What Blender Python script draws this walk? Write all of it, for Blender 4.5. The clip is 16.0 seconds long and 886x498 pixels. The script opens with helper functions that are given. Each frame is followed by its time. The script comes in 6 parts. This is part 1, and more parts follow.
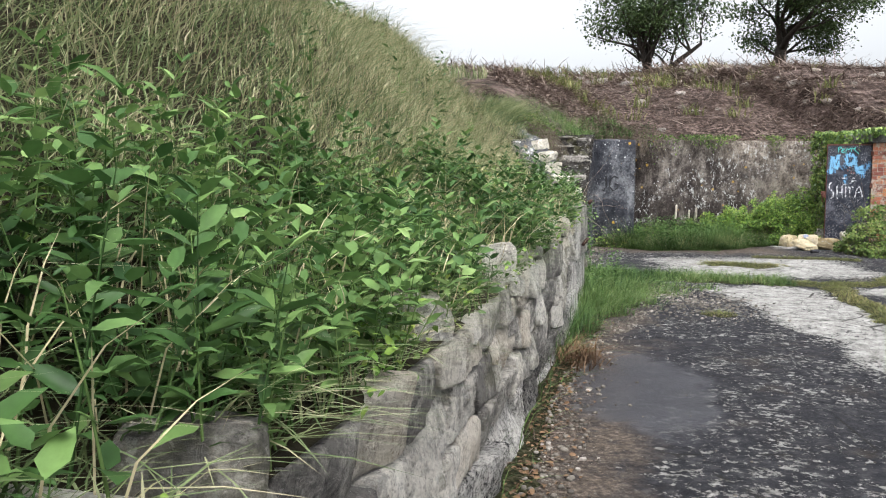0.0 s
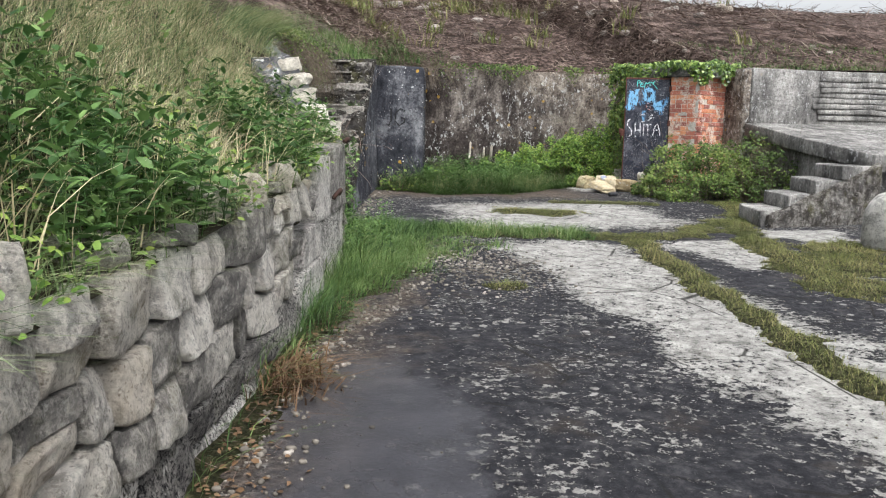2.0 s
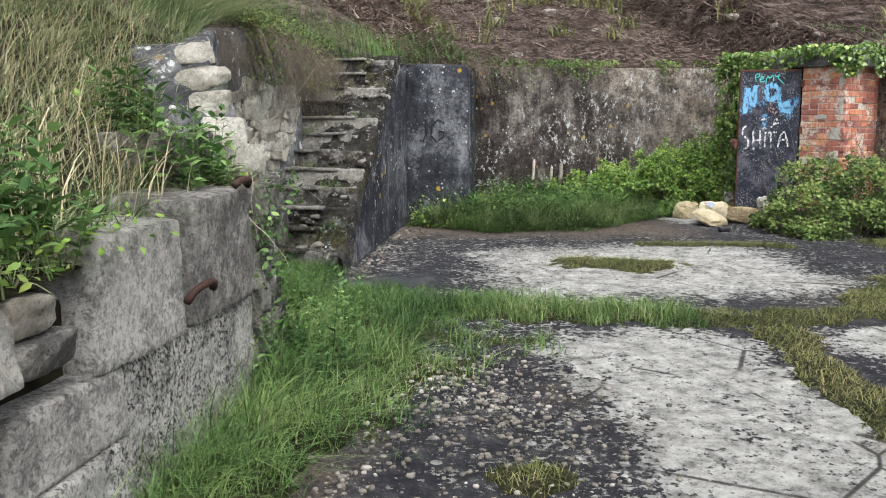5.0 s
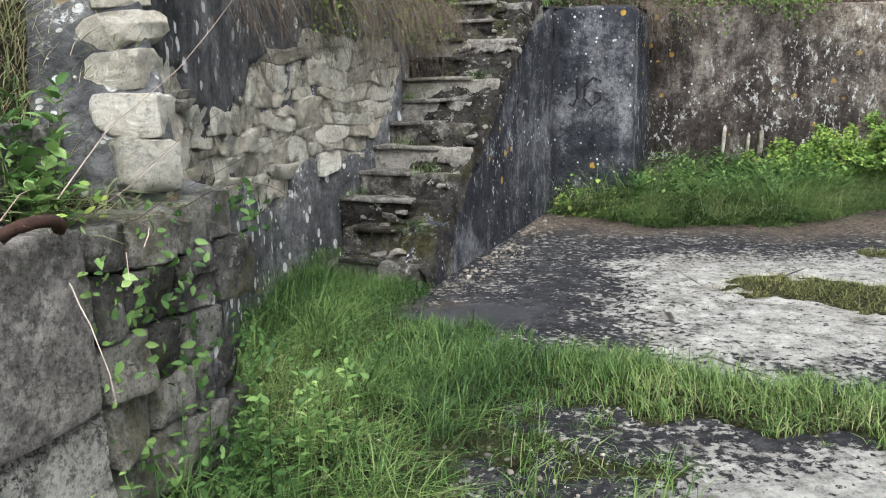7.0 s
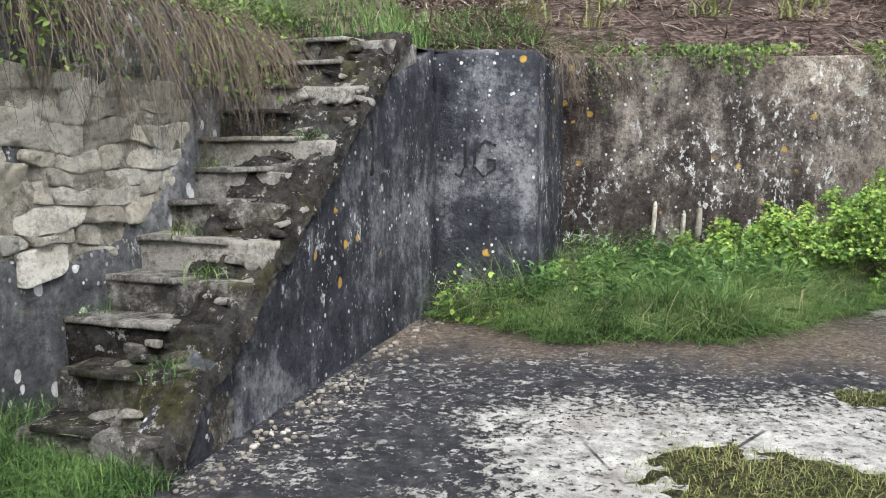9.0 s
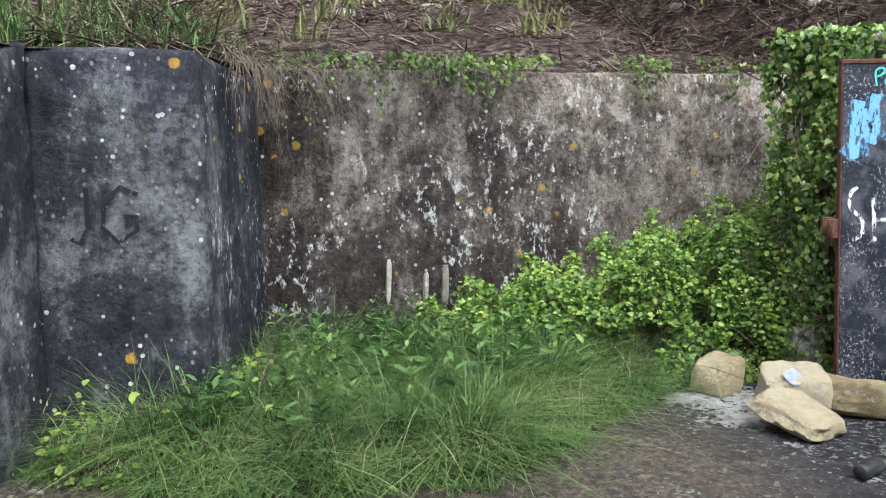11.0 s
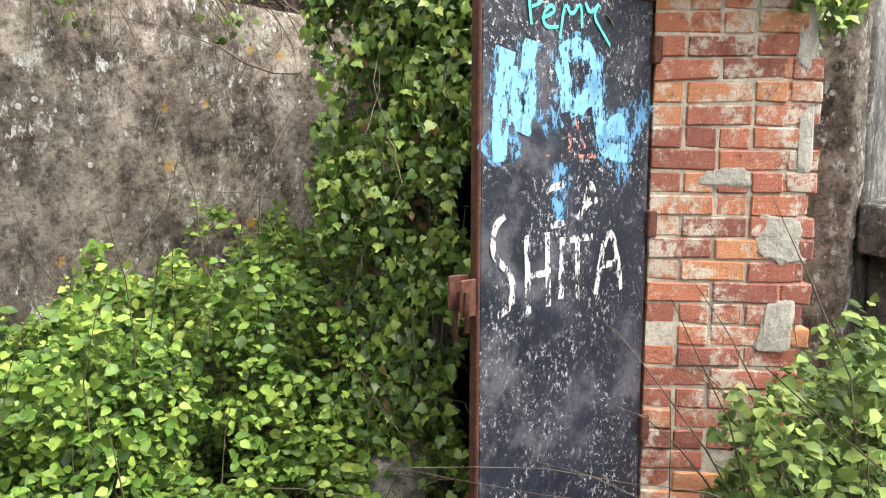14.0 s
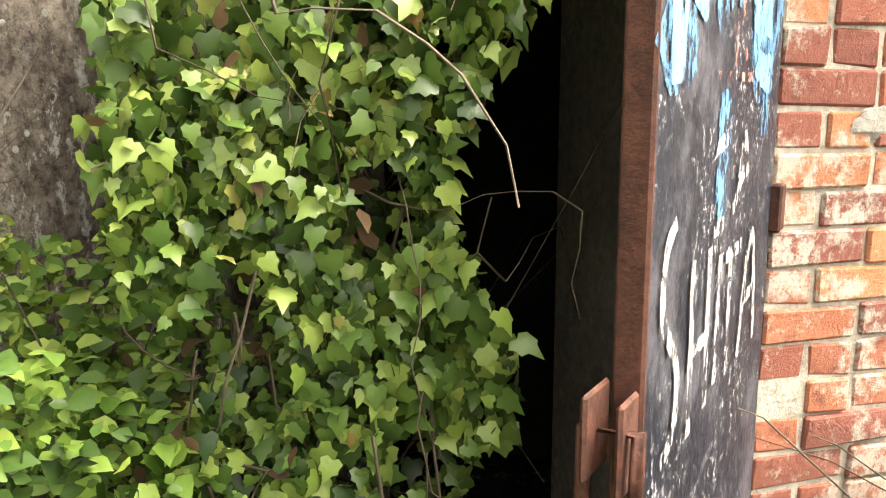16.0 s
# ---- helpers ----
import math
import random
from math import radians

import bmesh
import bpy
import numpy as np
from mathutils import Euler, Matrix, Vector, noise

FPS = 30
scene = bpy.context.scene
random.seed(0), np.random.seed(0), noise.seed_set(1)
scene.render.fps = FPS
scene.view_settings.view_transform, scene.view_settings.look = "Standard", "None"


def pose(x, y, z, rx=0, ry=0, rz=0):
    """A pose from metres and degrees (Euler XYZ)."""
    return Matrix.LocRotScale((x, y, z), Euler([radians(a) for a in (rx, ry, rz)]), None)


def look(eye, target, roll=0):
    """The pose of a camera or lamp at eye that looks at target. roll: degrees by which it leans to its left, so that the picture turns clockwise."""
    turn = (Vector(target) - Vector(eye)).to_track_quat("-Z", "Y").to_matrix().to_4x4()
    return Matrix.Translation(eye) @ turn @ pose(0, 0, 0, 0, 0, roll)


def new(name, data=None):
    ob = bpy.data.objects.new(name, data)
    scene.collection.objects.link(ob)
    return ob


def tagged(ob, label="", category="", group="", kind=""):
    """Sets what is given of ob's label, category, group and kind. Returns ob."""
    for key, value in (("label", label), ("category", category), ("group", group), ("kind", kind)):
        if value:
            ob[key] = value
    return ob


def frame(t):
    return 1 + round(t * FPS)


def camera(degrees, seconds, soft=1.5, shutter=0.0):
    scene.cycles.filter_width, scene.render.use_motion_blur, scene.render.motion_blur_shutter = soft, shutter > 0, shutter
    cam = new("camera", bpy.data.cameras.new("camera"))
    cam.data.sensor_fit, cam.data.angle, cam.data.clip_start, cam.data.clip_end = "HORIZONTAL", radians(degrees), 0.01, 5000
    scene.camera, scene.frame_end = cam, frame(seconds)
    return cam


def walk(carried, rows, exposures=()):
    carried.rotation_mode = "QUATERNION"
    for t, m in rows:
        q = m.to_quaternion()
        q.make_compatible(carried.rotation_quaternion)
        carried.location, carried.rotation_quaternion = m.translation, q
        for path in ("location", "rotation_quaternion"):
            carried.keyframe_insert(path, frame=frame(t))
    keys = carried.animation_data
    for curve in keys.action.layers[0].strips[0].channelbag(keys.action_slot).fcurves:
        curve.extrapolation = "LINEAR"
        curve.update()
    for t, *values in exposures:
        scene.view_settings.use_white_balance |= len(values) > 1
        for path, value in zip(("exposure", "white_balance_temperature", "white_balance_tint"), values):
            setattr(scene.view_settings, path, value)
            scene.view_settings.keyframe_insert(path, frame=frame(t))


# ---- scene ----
cam = camera(57.0, 16.0, soft=1.1)
METRES, EYE, TILT, LEAN, TURN = 16.5, 1.35, 0.0, 0.0, 0.0
ROWS = [
    (0.0, 0.0, 0.0, 0.0, 0.03, -4.19, -0.38),
    (0.5, 0.0113, 0.0317, 0.0012, -7.36, -4.85, -0.75),
    (1.0, 0.0263, 0.0639, 0.0015, -8.99, -6.05, -0.93),
    (1.5, 0.036, 0.0951, 0.0021, -11.75, -7.63, -0.73),
    (2.0, 0.0493, 0.1238, 0.0006, -13.17, -8.62, -1.05),
    (2.5, 0.0628, 0.1572, 0.0021, -12.72, -8.03, -0.66),
    (3.0, 0.0758, 0.1879, 0.0028, -11.76, -7.27, -0.15),
    (5.5, 0.1357, 0.3404, 0.0062, -2.62, -8.21, 0.69),
    (6.0, 0.1464, 0.3702, 0.0077, 6.39, -9.0, 1.27),
    (6.5, 0.1553, 0.3994, 0.0083, 6.64, -10.78, 1.68),
    (7.0, 0.169, 0.4321, 0.01, 7.06, -10.92, 1.21),
    (7.5, 0.1756, 0.4629, 0.0099, 7.56, -10.13, 1.12),
    (8.0, 0.1847, 0.4947, 0.009, 7.32, -9.31, 1.94),
    (8.5, 0.1926, 0.5267, 0.0108, 5.61, -8.15, 0.86),
    (11.0, 0.2362, 0.6814, 0.0166, -13.28, -4.91, 1.35),
    (11.5, 0.2441, 0.7104, 0.0189, -21.25, -6.57, -0.02),
    (12.0, 0.2565, 0.7394, 0.0198, -27.97, -7.48, 1.25),
    (12.5, 0.2684, 0.7668, 0.0204, -36.2, -7.93, 1.74),
    (13.0, 0.2849, 0.7934, 0.0201, -41.19, -7.85, 1.07),
    (13.5, 0.3029, 0.8141, 0.0216, -43.8, -7.05, 0.13),
    (14.0, 0.3177, 0.8344, 0.0229, -50.39, -7.22, -0.13),
    (14.5, 0.3343, 0.8552, 0.0218, -53.3, -7.37, 1.38),
    (15.0, 0.3483, 0.8784, 0.0221, -58.09, -8.07, 1.54),
    (15.5, 0.3604, 0.8996, 0.0214, -64.87, -9.32, 1.45),
    (16.0, 0.3761, 0.9151, 0.0192, -71.51, -10.46, 0.23),
]
walk(cam, [(t, pose(0, 0, EYE, TILT, LEAN, TURN) @ pose(METRES * x, METRES * y, METRES * z, 90 + pitch, roll, yaw)) for t, x, y, z, yaw, pitch, roll in ROWS],
     [(0.0, 1.2, 6300, 10), (3.0, 1.08, 6350, 10), (6.5, 1.13, 6250, 8), (8.5, 1.55, 6300, 9), (11.0, 1.38, 6000, 8), (12.5, 1.52, 6400, 8), (14.5, 2.0, 7050, 8), (16.0, 2.55, 7700, 8)])

# ---- world, sun ----
world = bpy.data.worlds.new("overcast_sky")
scene.world = world
world.use_nodes = True
wn = world.node_tree.nodes
wl = world.node_tree.links
sky = wn.new("ShaderNodeTexSky")
sky.sky_type, sky.sun_disc = "NISHITA", False
sky.sun_elevation, sky.sun_rotation = radians(61), radians(165)
sky.dust_density, sky.ozone_density = 6.0, 1.0
grey = wn.new("ShaderNodeHueSaturation")
grey.inputs["Saturation"].default_value = 0.12
wl.new(sky.outputs[0], grey.inputs["Color"])
wl.new(grey.outputs[0], wn["Background"].inputs["Color"])
wn["Background"].inputs["Strength"].default_value = 0.15
sun = new("sun", bpy.data.lights.new("sun", "SUN"))
sun.data.energy, sun.data.angle, sun.data.color = 1.3, radians(40), (1.0, 0.96, 0.9)
sun.matrix_world = look((0, 0, 30), (-4.3, 16.05, 0))


# ---- materials ----
class Nodes:
    """A short hand for node materials."""

    def __init__(self, name):
        self.mat = bpy.data.materials.new(name)
        self.mat.use_nodes = True
        self.t = self.mat.node_tree
        self.bsdf = self.t.nodes["Principled BSDF"]
        self.geo = self.t.nodes.new("ShaderNodeNewGeometry")
        self.pos = self.geo.outputs["Position"]

    def put(self, socket, value):
        if isinstance(value, (int, float, tuple)):
            if isinstance(value, tuple) and len(value) == 3 and len(socket.default_value) == 4:
                value = (*value, 1)
            socket.default_value = value
        else:
            self.t.links.new(value, socket)

    def scaled(self, sx, sy, sz, source=None):
        n = self.t.nodes.new("ShaderNodeVectorMath")
        n.operation = "MULTIPLY"
        self.put(n.inputs[0], source or self.pos)
        n.inputs[1].default_value = (sx, sy, sz)
        return n.outputs[0]

    def noise(self, scale, detail=4.0, rough=0.6, vector=None, warp=0.0):
        n = self.t.nodes.new("ShaderNodeTexNoise")
        self.put(n.inputs["Vector"], vector or self.pos)
        n.inputs["Scale"].default_value, n.inputs["Detail"].default_value = scale, detail
        n.inputs["Roughness"].default_value, n.inputs["Distortion"].default_value = rough, warp
        return n.outputs["Fac"]

    def cells(self, scale, vector=None, feature="F1", out="Distance"):
        n = self.t.nodes.new("ShaderNodeTexVoronoi")
        n.feature = feature
        self.put(n.inputs["Vector"], vector or self.pos)
        n.inputs["Scale"].default_value = scale
        return n.outputs[out]

    def step(self, value, a, b, lo=0.0, hi=1.0):
        n = self.t.nodes.new("ShaderNodeMapRange")
        n.interpolation_type = "SMOOTHSTEP"
        self.put(n.inputs["Value"], value)
        for k, v in (("From Min", a), ("From Max", b), ("To Min", lo), ("To Max", hi)):
            n.inputs[k].default_value = v
        return n.outputs[0]

    def math(self, op, a, b=0.0):
        n = self.t.nodes.new("ShaderNodeMath")
        n.operation = op
        self.put(n.inputs[0], a), self.put(n.inputs[1], b)
        return n.outputs[0]

    def mix(self, fac, a, b, mode="MIX"):
        n = self.t.nodes.new("ShaderNodeMix")
        n.data_type, n.blend_type = "RGBA", mode
        self.put(n.inputs[0], fac), self.put(n.inputs[6], a), self.put(n.inputs[7], b)
        return n.outputs[2]

    def ramp(self, fac, *stops):
        n = self.t.nodes.new("ShaderNodeValToRGB")
        e = n.color_ramp.elements
        while len(e) < len(stops):
            e.new(0.5)
        for k, (p, c) in zip(e, stops):
            k.position, k.color = p, (*c, 1)
        self.put(n.inputs[0], fac)
        return n.outputs[0]

    def axes(self):
        n = self.t.nodes.new("ShaderNodeSeparateXYZ")
        self.put(n.inputs[0], self.pos)
        return n.outputs[0], n.outputs[1], n.outputs[2]

    def island(self):
        return self.geo.outputs["Random Per Island"]

    def chance(self):
        return self.t.nodes.new("ShaderNodeObjectInfo").outputs["Random"]

    def done(self, color, rough=0.85, bump=None, depth=0.02, strength=0.6, spec=0.3, metal=0.0):
        b = self.bsdf
        self.put(b.inputs["Base Color"], color), self.put(b.inputs["Roughness"], rough)
        b.inputs["Specular IOR Level"].default_value = spec
        self.put(b.inputs["Metallic"], metal)
        if bump is not None:
            n = self.t.nodes.new("ShaderNodeBump")
            n.inputs["Strength"].default_value, n.inputs["Distance"].default_value = strength, depth
            self.put(n.inputs["Height"], bump)
            self.t.links.new(n.outputs[0], b.inputs["Normal"])
        return self.mat


def box_mask(n, x0, x1, y0, y1, soft, skew=0.0):
    """1 inside a rectangle of the plan, whose long sides lean by skew metres per metre."""
    x, y, z = n.axes()
    wob = n.math("MULTIPLY", n.math("SUBTRACT", n.noise(2.2, 4), 0.5), 0.9)
    x = n.math("ADD", n.math("SUBTRACT", x, n.math("MULTIPLY", y, skew)), wob)
    y = n.math("ADD", y, n.math("MULTIPLY", n.math("SUBTRACT", n.noise(2.7, 3), 0.5), 0.7))
    a = n.math("MULTIPLY", n.step(x, x0 - soft, x0 + soft), n.step(x, x1 - soft, x1 + soft, 1, 0))
    b = n.math("MULTIPLY", n.step(y, y0 - soft, y0 + soft), n.step(y, y1 - soft, y1 + soft, 1, 0))
    return n.math("MULTIPLY", a, b)


def make_yard():
    n = Nodes("weathered_yard_concrete")
    x, y, z = n.axes()
    mid, fine = n.noise(4, 6, 0.7), n.noise(42, 6, 0.75)
    dark = n.ramp(n.noise(11, 8, 0.78), (0.32, (0.009, 0.009, 0.012)), (0.5, (0.024, 0.024, 0.028)), (0.7, (0.075, 0.074, 0.078)))
    pale = n.ramp(n.noise(7, 9, 0.78), (0.34, (0.085, 0.083, 0.078)), (0.49, (0.255, 0.25, 0.238)), (0.68, (0.42, 0.415, 0.39)))
    m = box_mask(n, 3.15, 4.5, 4.2, 10.1, 0.3)
    for args in ((3.15, 6.3, 10.8, 13.5, 0.6), (5.0, 5.9, 8.4, 10.0, 0.15), (6.6, 7.6, 9.3, 10.6, 0.15), (6.2, 6.8, 14.9, 15.7, 0.2), (3.6, 9.0, -12.0, 5.6, 0.6)):
        m = n.math("MAXIMUM", m, box_mask(n, *args))
    # flakes of pale topping: scattered over the dark, closing up into whole sheets
    sparse = n.math("MULTIPLY", n.step(n.noise(0.9, 4, 0.65), 0.34, 0.6), 0.4)
    cover = n.math("MAXIMUM", m, sparse)
    flake = n.math("ADD", n.math("MULTIPLY", n.noise(24, 10, 0.74), 0.7), n.math("MULTIPLY", n.noise(4.2, 8, 0.74), 0.3))
    white = n.step(n.math("ADD", flake, n.math("MULTIPLY", cover, 0.17)), 0.588, 0.625)
    disc = n.math("ADD", n.cells(5.2), n.math("MULTIPLY", n.noise(18, 4), 0.16))
    disc = n.math("MULTIPLY", n.step(disc, 0.2, 0.23, 1, 0), n.step(n.noise(0.8, 2), 0.49, 0.55))
    white = n.math("MAXIMUM", white, n.math("MULTIPLY", disc, 0.8))
    c = n.mix(white, dark, pale)
    crack = n.step(n.cells(0.9, n.scaled(1, 1, 1), "DISTANCE_TO_EDGE"), 0.003, 0.011, 1, 0)
    crack = n.math("MULTIPLY", crack, n.step(n.noise(1.7, 3), 0.48, 0.56))
    c = n.mix(n.math("MULTIPLY", crack, 0.85), c, (0.018, 0.017, 0.016))
    # earth washed off the banks: along the wall and below the back wall
    soft = n.math("MULTIPLY", n.math("SUBTRACT", n.noise(1.8, 6, 0.7), 0.5), 1.6)
    off = n.math("ADD", n.math("SUBTRACT", x, n.math("ADD", n.math("MULTIPLY", y, 0.2474), -0.659)), soft)
    wash = n.math("MULTIPLY", n.step(off, 0.25, 0.85, 1, 0), n.step(y, 8.5, 10.5, 1, 0))
    rear = n.math("ADD", y, n.math("ADD", soft, n.math("MULTIPLY", x, 0.12)))
    wash = n.math("MAXIMUM", wash, n.math("MULTIPLY", n.step(rear, 14.3, 15.0), n.step(x, 5.6, 6.6, 1, 0)))
    grit = n.ramp(n.noise(30, 7, 0.8), (0.35, (0.03, 0.024, 0.019)), (0.52, (0.1, 0.08, 0.064)), (0.68, (0.24, 0.2, 0.165)))
    c = n.mix(n.math("MULTIPLY", wash, n.step(n.noise(9, 6, 0.75), 0.36, 0.52, 0.25, 0.9)), c, grit)
    earth = n.step(n.noise(1.2, 5, 0.7), 0.56, 0.68)
    c = n.mix(n.math("MULTIPLY", earth, 0.3), c, (0.09, 0.072, 0.055))
    # a shallow damp hollow by the wall and another at the stair
    wx = n.math("ADD", x, n.math("MULTIPLY", n.math("SUBTRACT", n.noise(1.5, 5), 0.5), 0.9))
    wy = n.math("ADD", y, n.math("MULTIPLY", n.math("SUBTRACT", n.noise(1.9, 5), 0.5), 1.1))
    damp = None
    for cx, cy, rx, ry in ((1.28, 5.35, 0.55, 1.15), (2.35, 11.75, 0.45, 0.32)):
        dx = n.math("DIVIDE", n.math("SUBTRACT", wx, cx), rx)
        dy = n.math("DIVIDE", n.math("SUBTRACT", wy, cy), ry)
        d = n.step(n.math("ADD", n.math("MULTIPLY", dx, dx), n.math("MULTIPLY", dy, dy)), 0.5, 1.3, 1, 0)
        damp = d if damp is None else n.math("MAXIMUM", damp, d)
    c = n.mix(n.math("MULTIPLY", damp, n.step(mid, 0.3, 0.6, 0.95, 0.8)), c, n.ramp(mid, (0.3, (0.022, 0.022, 0.026)), (0.7, (0.05, 0.05, 0.058))))
    c = n.mix(n.step(fine, 0.54, 0.66, 0, 0.55), c, (0.022, 0.021, 0.021))
    h = n.math("ADD", n.math("MULTIPLY", white, 0.45), n.math("MULTIPLY", n.noise(14, 9, 0.78), 0.9))
    h = n.math("MULTIPLY", h, n.step(damp, 0, 1, 1, 0.12))
    r = n.step(damp, 0.2, 1.0, 0.92, 0.3)
    return n.done(c, r, h, 0.035, 0.9, 0.08)


def make_wall(name, lo, mid, hi, specks=0.5, lichen=0.3, streak=0.6, drops=0.0, newer=False, blobs=0.0, scars=0.5):
    """Old cement render: dark algae in runs, pale scars, round lichens and white drops."""
    n = Nodes(name)
    x, y, z = n.axes()
    runs = n.noise(3.0, 8, 0.75, n.scaled(1.0, 1.0, 0.25))
    blot = n.math("ADD", n.math("MULTIPLY", n.noise(1.1, 4, 0.6), 0.45), n.math("MULTIPLY", n.noise(6, 10, 0.8), 0.55))
    v = n.math("ADD", n.math("MULTIPLY", runs, streak), n.math("MULTIPLY", blot, 1 - streak))
    c = n.ramp(v, (0.41, lo), (0.5, mid), (0.59, hi))
    if newer:
        nx = n.math("ADD", x, n.math("MULTIPLY", n.math("SUBTRACT", n.noise(1.3, 6, 0.72), 0.5), 2.6))
        nz = n.math("ADD", z, n.math("MULTIPLY", n.math("SUBTRACT", n.noise(2.2, 7, 0.72), 0.5), 1.5))
        bare = n.math("MAXIMUM", n.math("MULTIPLY", n.step(nx, 6.1, 7.3), 0.7), n.math("MULTIPLY", n.math("MULTIPLY", n.step(nz, 1.65, 2.15), n.step(nx, 5.2, 6.4)), 0.95))
        c = n.mix(bare, c, n.ramp(n.noise(5, 10, 0.78), (0.38, (0.06, 0.049, 0.042)), (0.49, (0.22, 0.188, 0.16)), (0.62, (0.44, 0.395, 0.34))))
    c = n.mix(n.step(n.noise(26, 7, 0.75), 0.47, 0.62, 0, 0.6), c, lo)
    scar = n.math("MULTIPLY", n.step(n.noise(15, 9, 0.78, n.scaled(1, 1, 0.6)), 0.545, 0.6), n.step(n.noise(1.2, 3), 0.46 + 0.1 * (0.5 - scars), 0.54 + 0.1 * (0.5 - scars)))
    warp = n.math("MULTIPLY", n.noise(34, 4), 0.12)
    dots = n.step(n.math("ADD", n.cells(13.0), warp), 0.2, 0.24, 1, 0)
    dots = n.math("MULTIPLY", dots, n.step(n.noise(2.3, 3), 0.52, 0.56))
    if drops:
        many = n.step(n.math("ADD", n.cells(19.0, n.scaled(1, 1, 0.75)), warp), 0.2, 0.25, 1, 0)
        dots = n.math("MAXIMUM", dots, n.math("MULTIPLY", n.math("MULTIPLY", many, n.step(n.noise(3.1, 4), 0.47, 0.53)), drops))
    if blobs:
        big = n.step(n.math("ADD", n.cells(10.0, n.scaled(1, 1, 0.62)), n.math("MULTIPLY", n.noise(24, 3), 0.1)), 0.27, 0.3, 1, 0)
        big = n.math("MULTIPLY", big, n.step(n.math("ADD", n.noise(1.5, 3), n.step(z, 0.5, 1.3, 0.16, 0)), 0.45, 0.51))
        dots = n.math("MAXIMUM", dots, n.math("MULTIPLY", big, blobs))
    c = n.mix(n.math("MULTIPLY", n.math("MAXIMUM", scar, dots), specks), c, n.ramp(n.noise(40, 4), (0.35, (0.42, 0.42, 0.41)), (0.65, (0.68, 0.7, 0.7))))
    gold = n.step(n.math("ADD", n.cells(3.4, n.scaled(1.3, 1.3, 1.3)), n.math("MULTIPLY", n.noise(18, 6, 0.75), 0.35)), 0.27, 0.32, 1, 0)
    gold = n.math("MULTIPLY", gold, n.step(n.noise(0.9, 2), 0.5, 0.56))
    c = n.mix(n.math("MULTIPLY", gold, lichen), c, (0.45, 0.28, 0.05))
    h = n.math("ADD", n.noise(18, 9, 0.78), n.math("MULTIPLY", n.noise(4, 4), 1.2))
    return n.done(c, 0.95, h, 0.04, 0.9, 0.05)


def make_stone(name, lo, mid, hi, moss=0.35, pits=0.5, speck=0.0, tan=0.35):
    """Weathered stone: grey and black lichen crusts over a pale broken surface."""
    n = Nodes(name)
    v = n.math("ADD", n.math("MULTIPLY", n.noise(8, 10, 0.8), 0.68), n.math("MULTIPLY", n.chance(), 0.32))
    c = n.ramp(v, (0.36, lo), (0.47, mid), (0.6, hi))
    crust = n.math("MULTIPLY", n.step(n.noise(5.5, 9, 0.76), 0.5, 0.58), n.step(n.noise(42, 6, 0.75), 0.36, 0.52, 0.35, 1.0))
    c = n.mix(n.math("MULTIPLY", crust, pits), c, (0.085, 0.083, 0.085))
    c = n.mix(n.step(n.noise(30, 7, 0.78), 0.53, 0.6, 0, pits * 0.95), c, (0.045, 0.044, 0.046))
    c = n.mix(n.step(n.noise(15, 7, 0.75), 0.58, 0.63, 0, 0.6), c, (0.66, 0.65, 0.6))
    pit = n.step(n.cells(46), 0.12, 0.3, pits, 0)
    c = n.mix(n.math("MULTIPLY", pit, n.step(n.noise(3.5, 3), 0.4, 0.6)), c, (0.03, 0.028, 0.026))
    if speck:
        c = n.mix(n.math("MULTIPLY", n.step(n.noise(52, 8, 0.82), 0.5, 0.55), n.step(n.noise(2.3, 5, 0.7), 0.36, 0.54, 0.3 * speck, speck)), c, (0.022, 0.022, 0.025))
        c = n.mix(n.math("MULTIPLY", n.step(n.noise(17, 6, 0.75), 0.55, 0.6), speck * 0.55), c, (0.03, 0.03, 0.033))
    green = n.math("MULTIPLY", n.step(n.noise(2.6, 6, 0.72), 0.52, 0.64), moss)
    c = n.mix(green, c, (0.1, 0.1, 0.035))
    c = n.mix(n.math("MULTIPLY", n.step(n.chance(), 0.62, 0.95, 0, tan), n.noise(6, 4)), c, (0.4, 0.28, 0.13))
    h = n.math("ADD", n.noise(26, 10, 0.82), n.math("MULTIPLY", n.noise(7, 6), 1.5))
    return n.done(c, 0.95, h, 0.07, 1.0, 0.05)


def make_leaf(name, *stops, rough=0.55, light=0.25, spec=0.18, patch=0.42):
    """Leaves and blades: each one its own green, some light coming through."""
    n = Nodes(name)
    v = n.math("ADD", n.math("MULTIPLY", n.island(), 1 - patch), n.math("MULTIPLY", n.step(n.noise(1.4, 4), 0.34, 0.66), patch))
    c = n.ramp(v, *stops)
    c = n.mix(0.25, c, n.noise(60, 3), "OVERLAY")
    m = n.done(c, rough, spec=spec)
    tr = n.t.nodes.new("ShaderNodeBsdfTranslucent")
    n.put(tr.inputs["Color"], c)
    mx = n.t.nodes.new("ShaderNodeMixShader")
    mx.inputs[0].default_value = light
    n.t.links.new(n.bsdf.outputs[0], mx.inputs[1]), n.t.links.new(tr.outputs[0], mx.inputs[2])
    n.t.links.new(mx.outputs[0], n.t.nodes["Material Output"].inputs["Surface"])
    return m


def make_soil(name, *stops, scale=3.0):
    n = Nodes(name)
    c = n.ramp(n.noise(scale, 8, 0.75), *stops)
    c = n.mix(n.step(n.noise(0.35, 4), 0.4, 0.62), c, n.ramp(n.noise(scale * 4, 5), *stops))
    return n.done(c, 0.95, n.noise(scale * 6, 8, 0.8), 0.08, 1.0, 0.1)


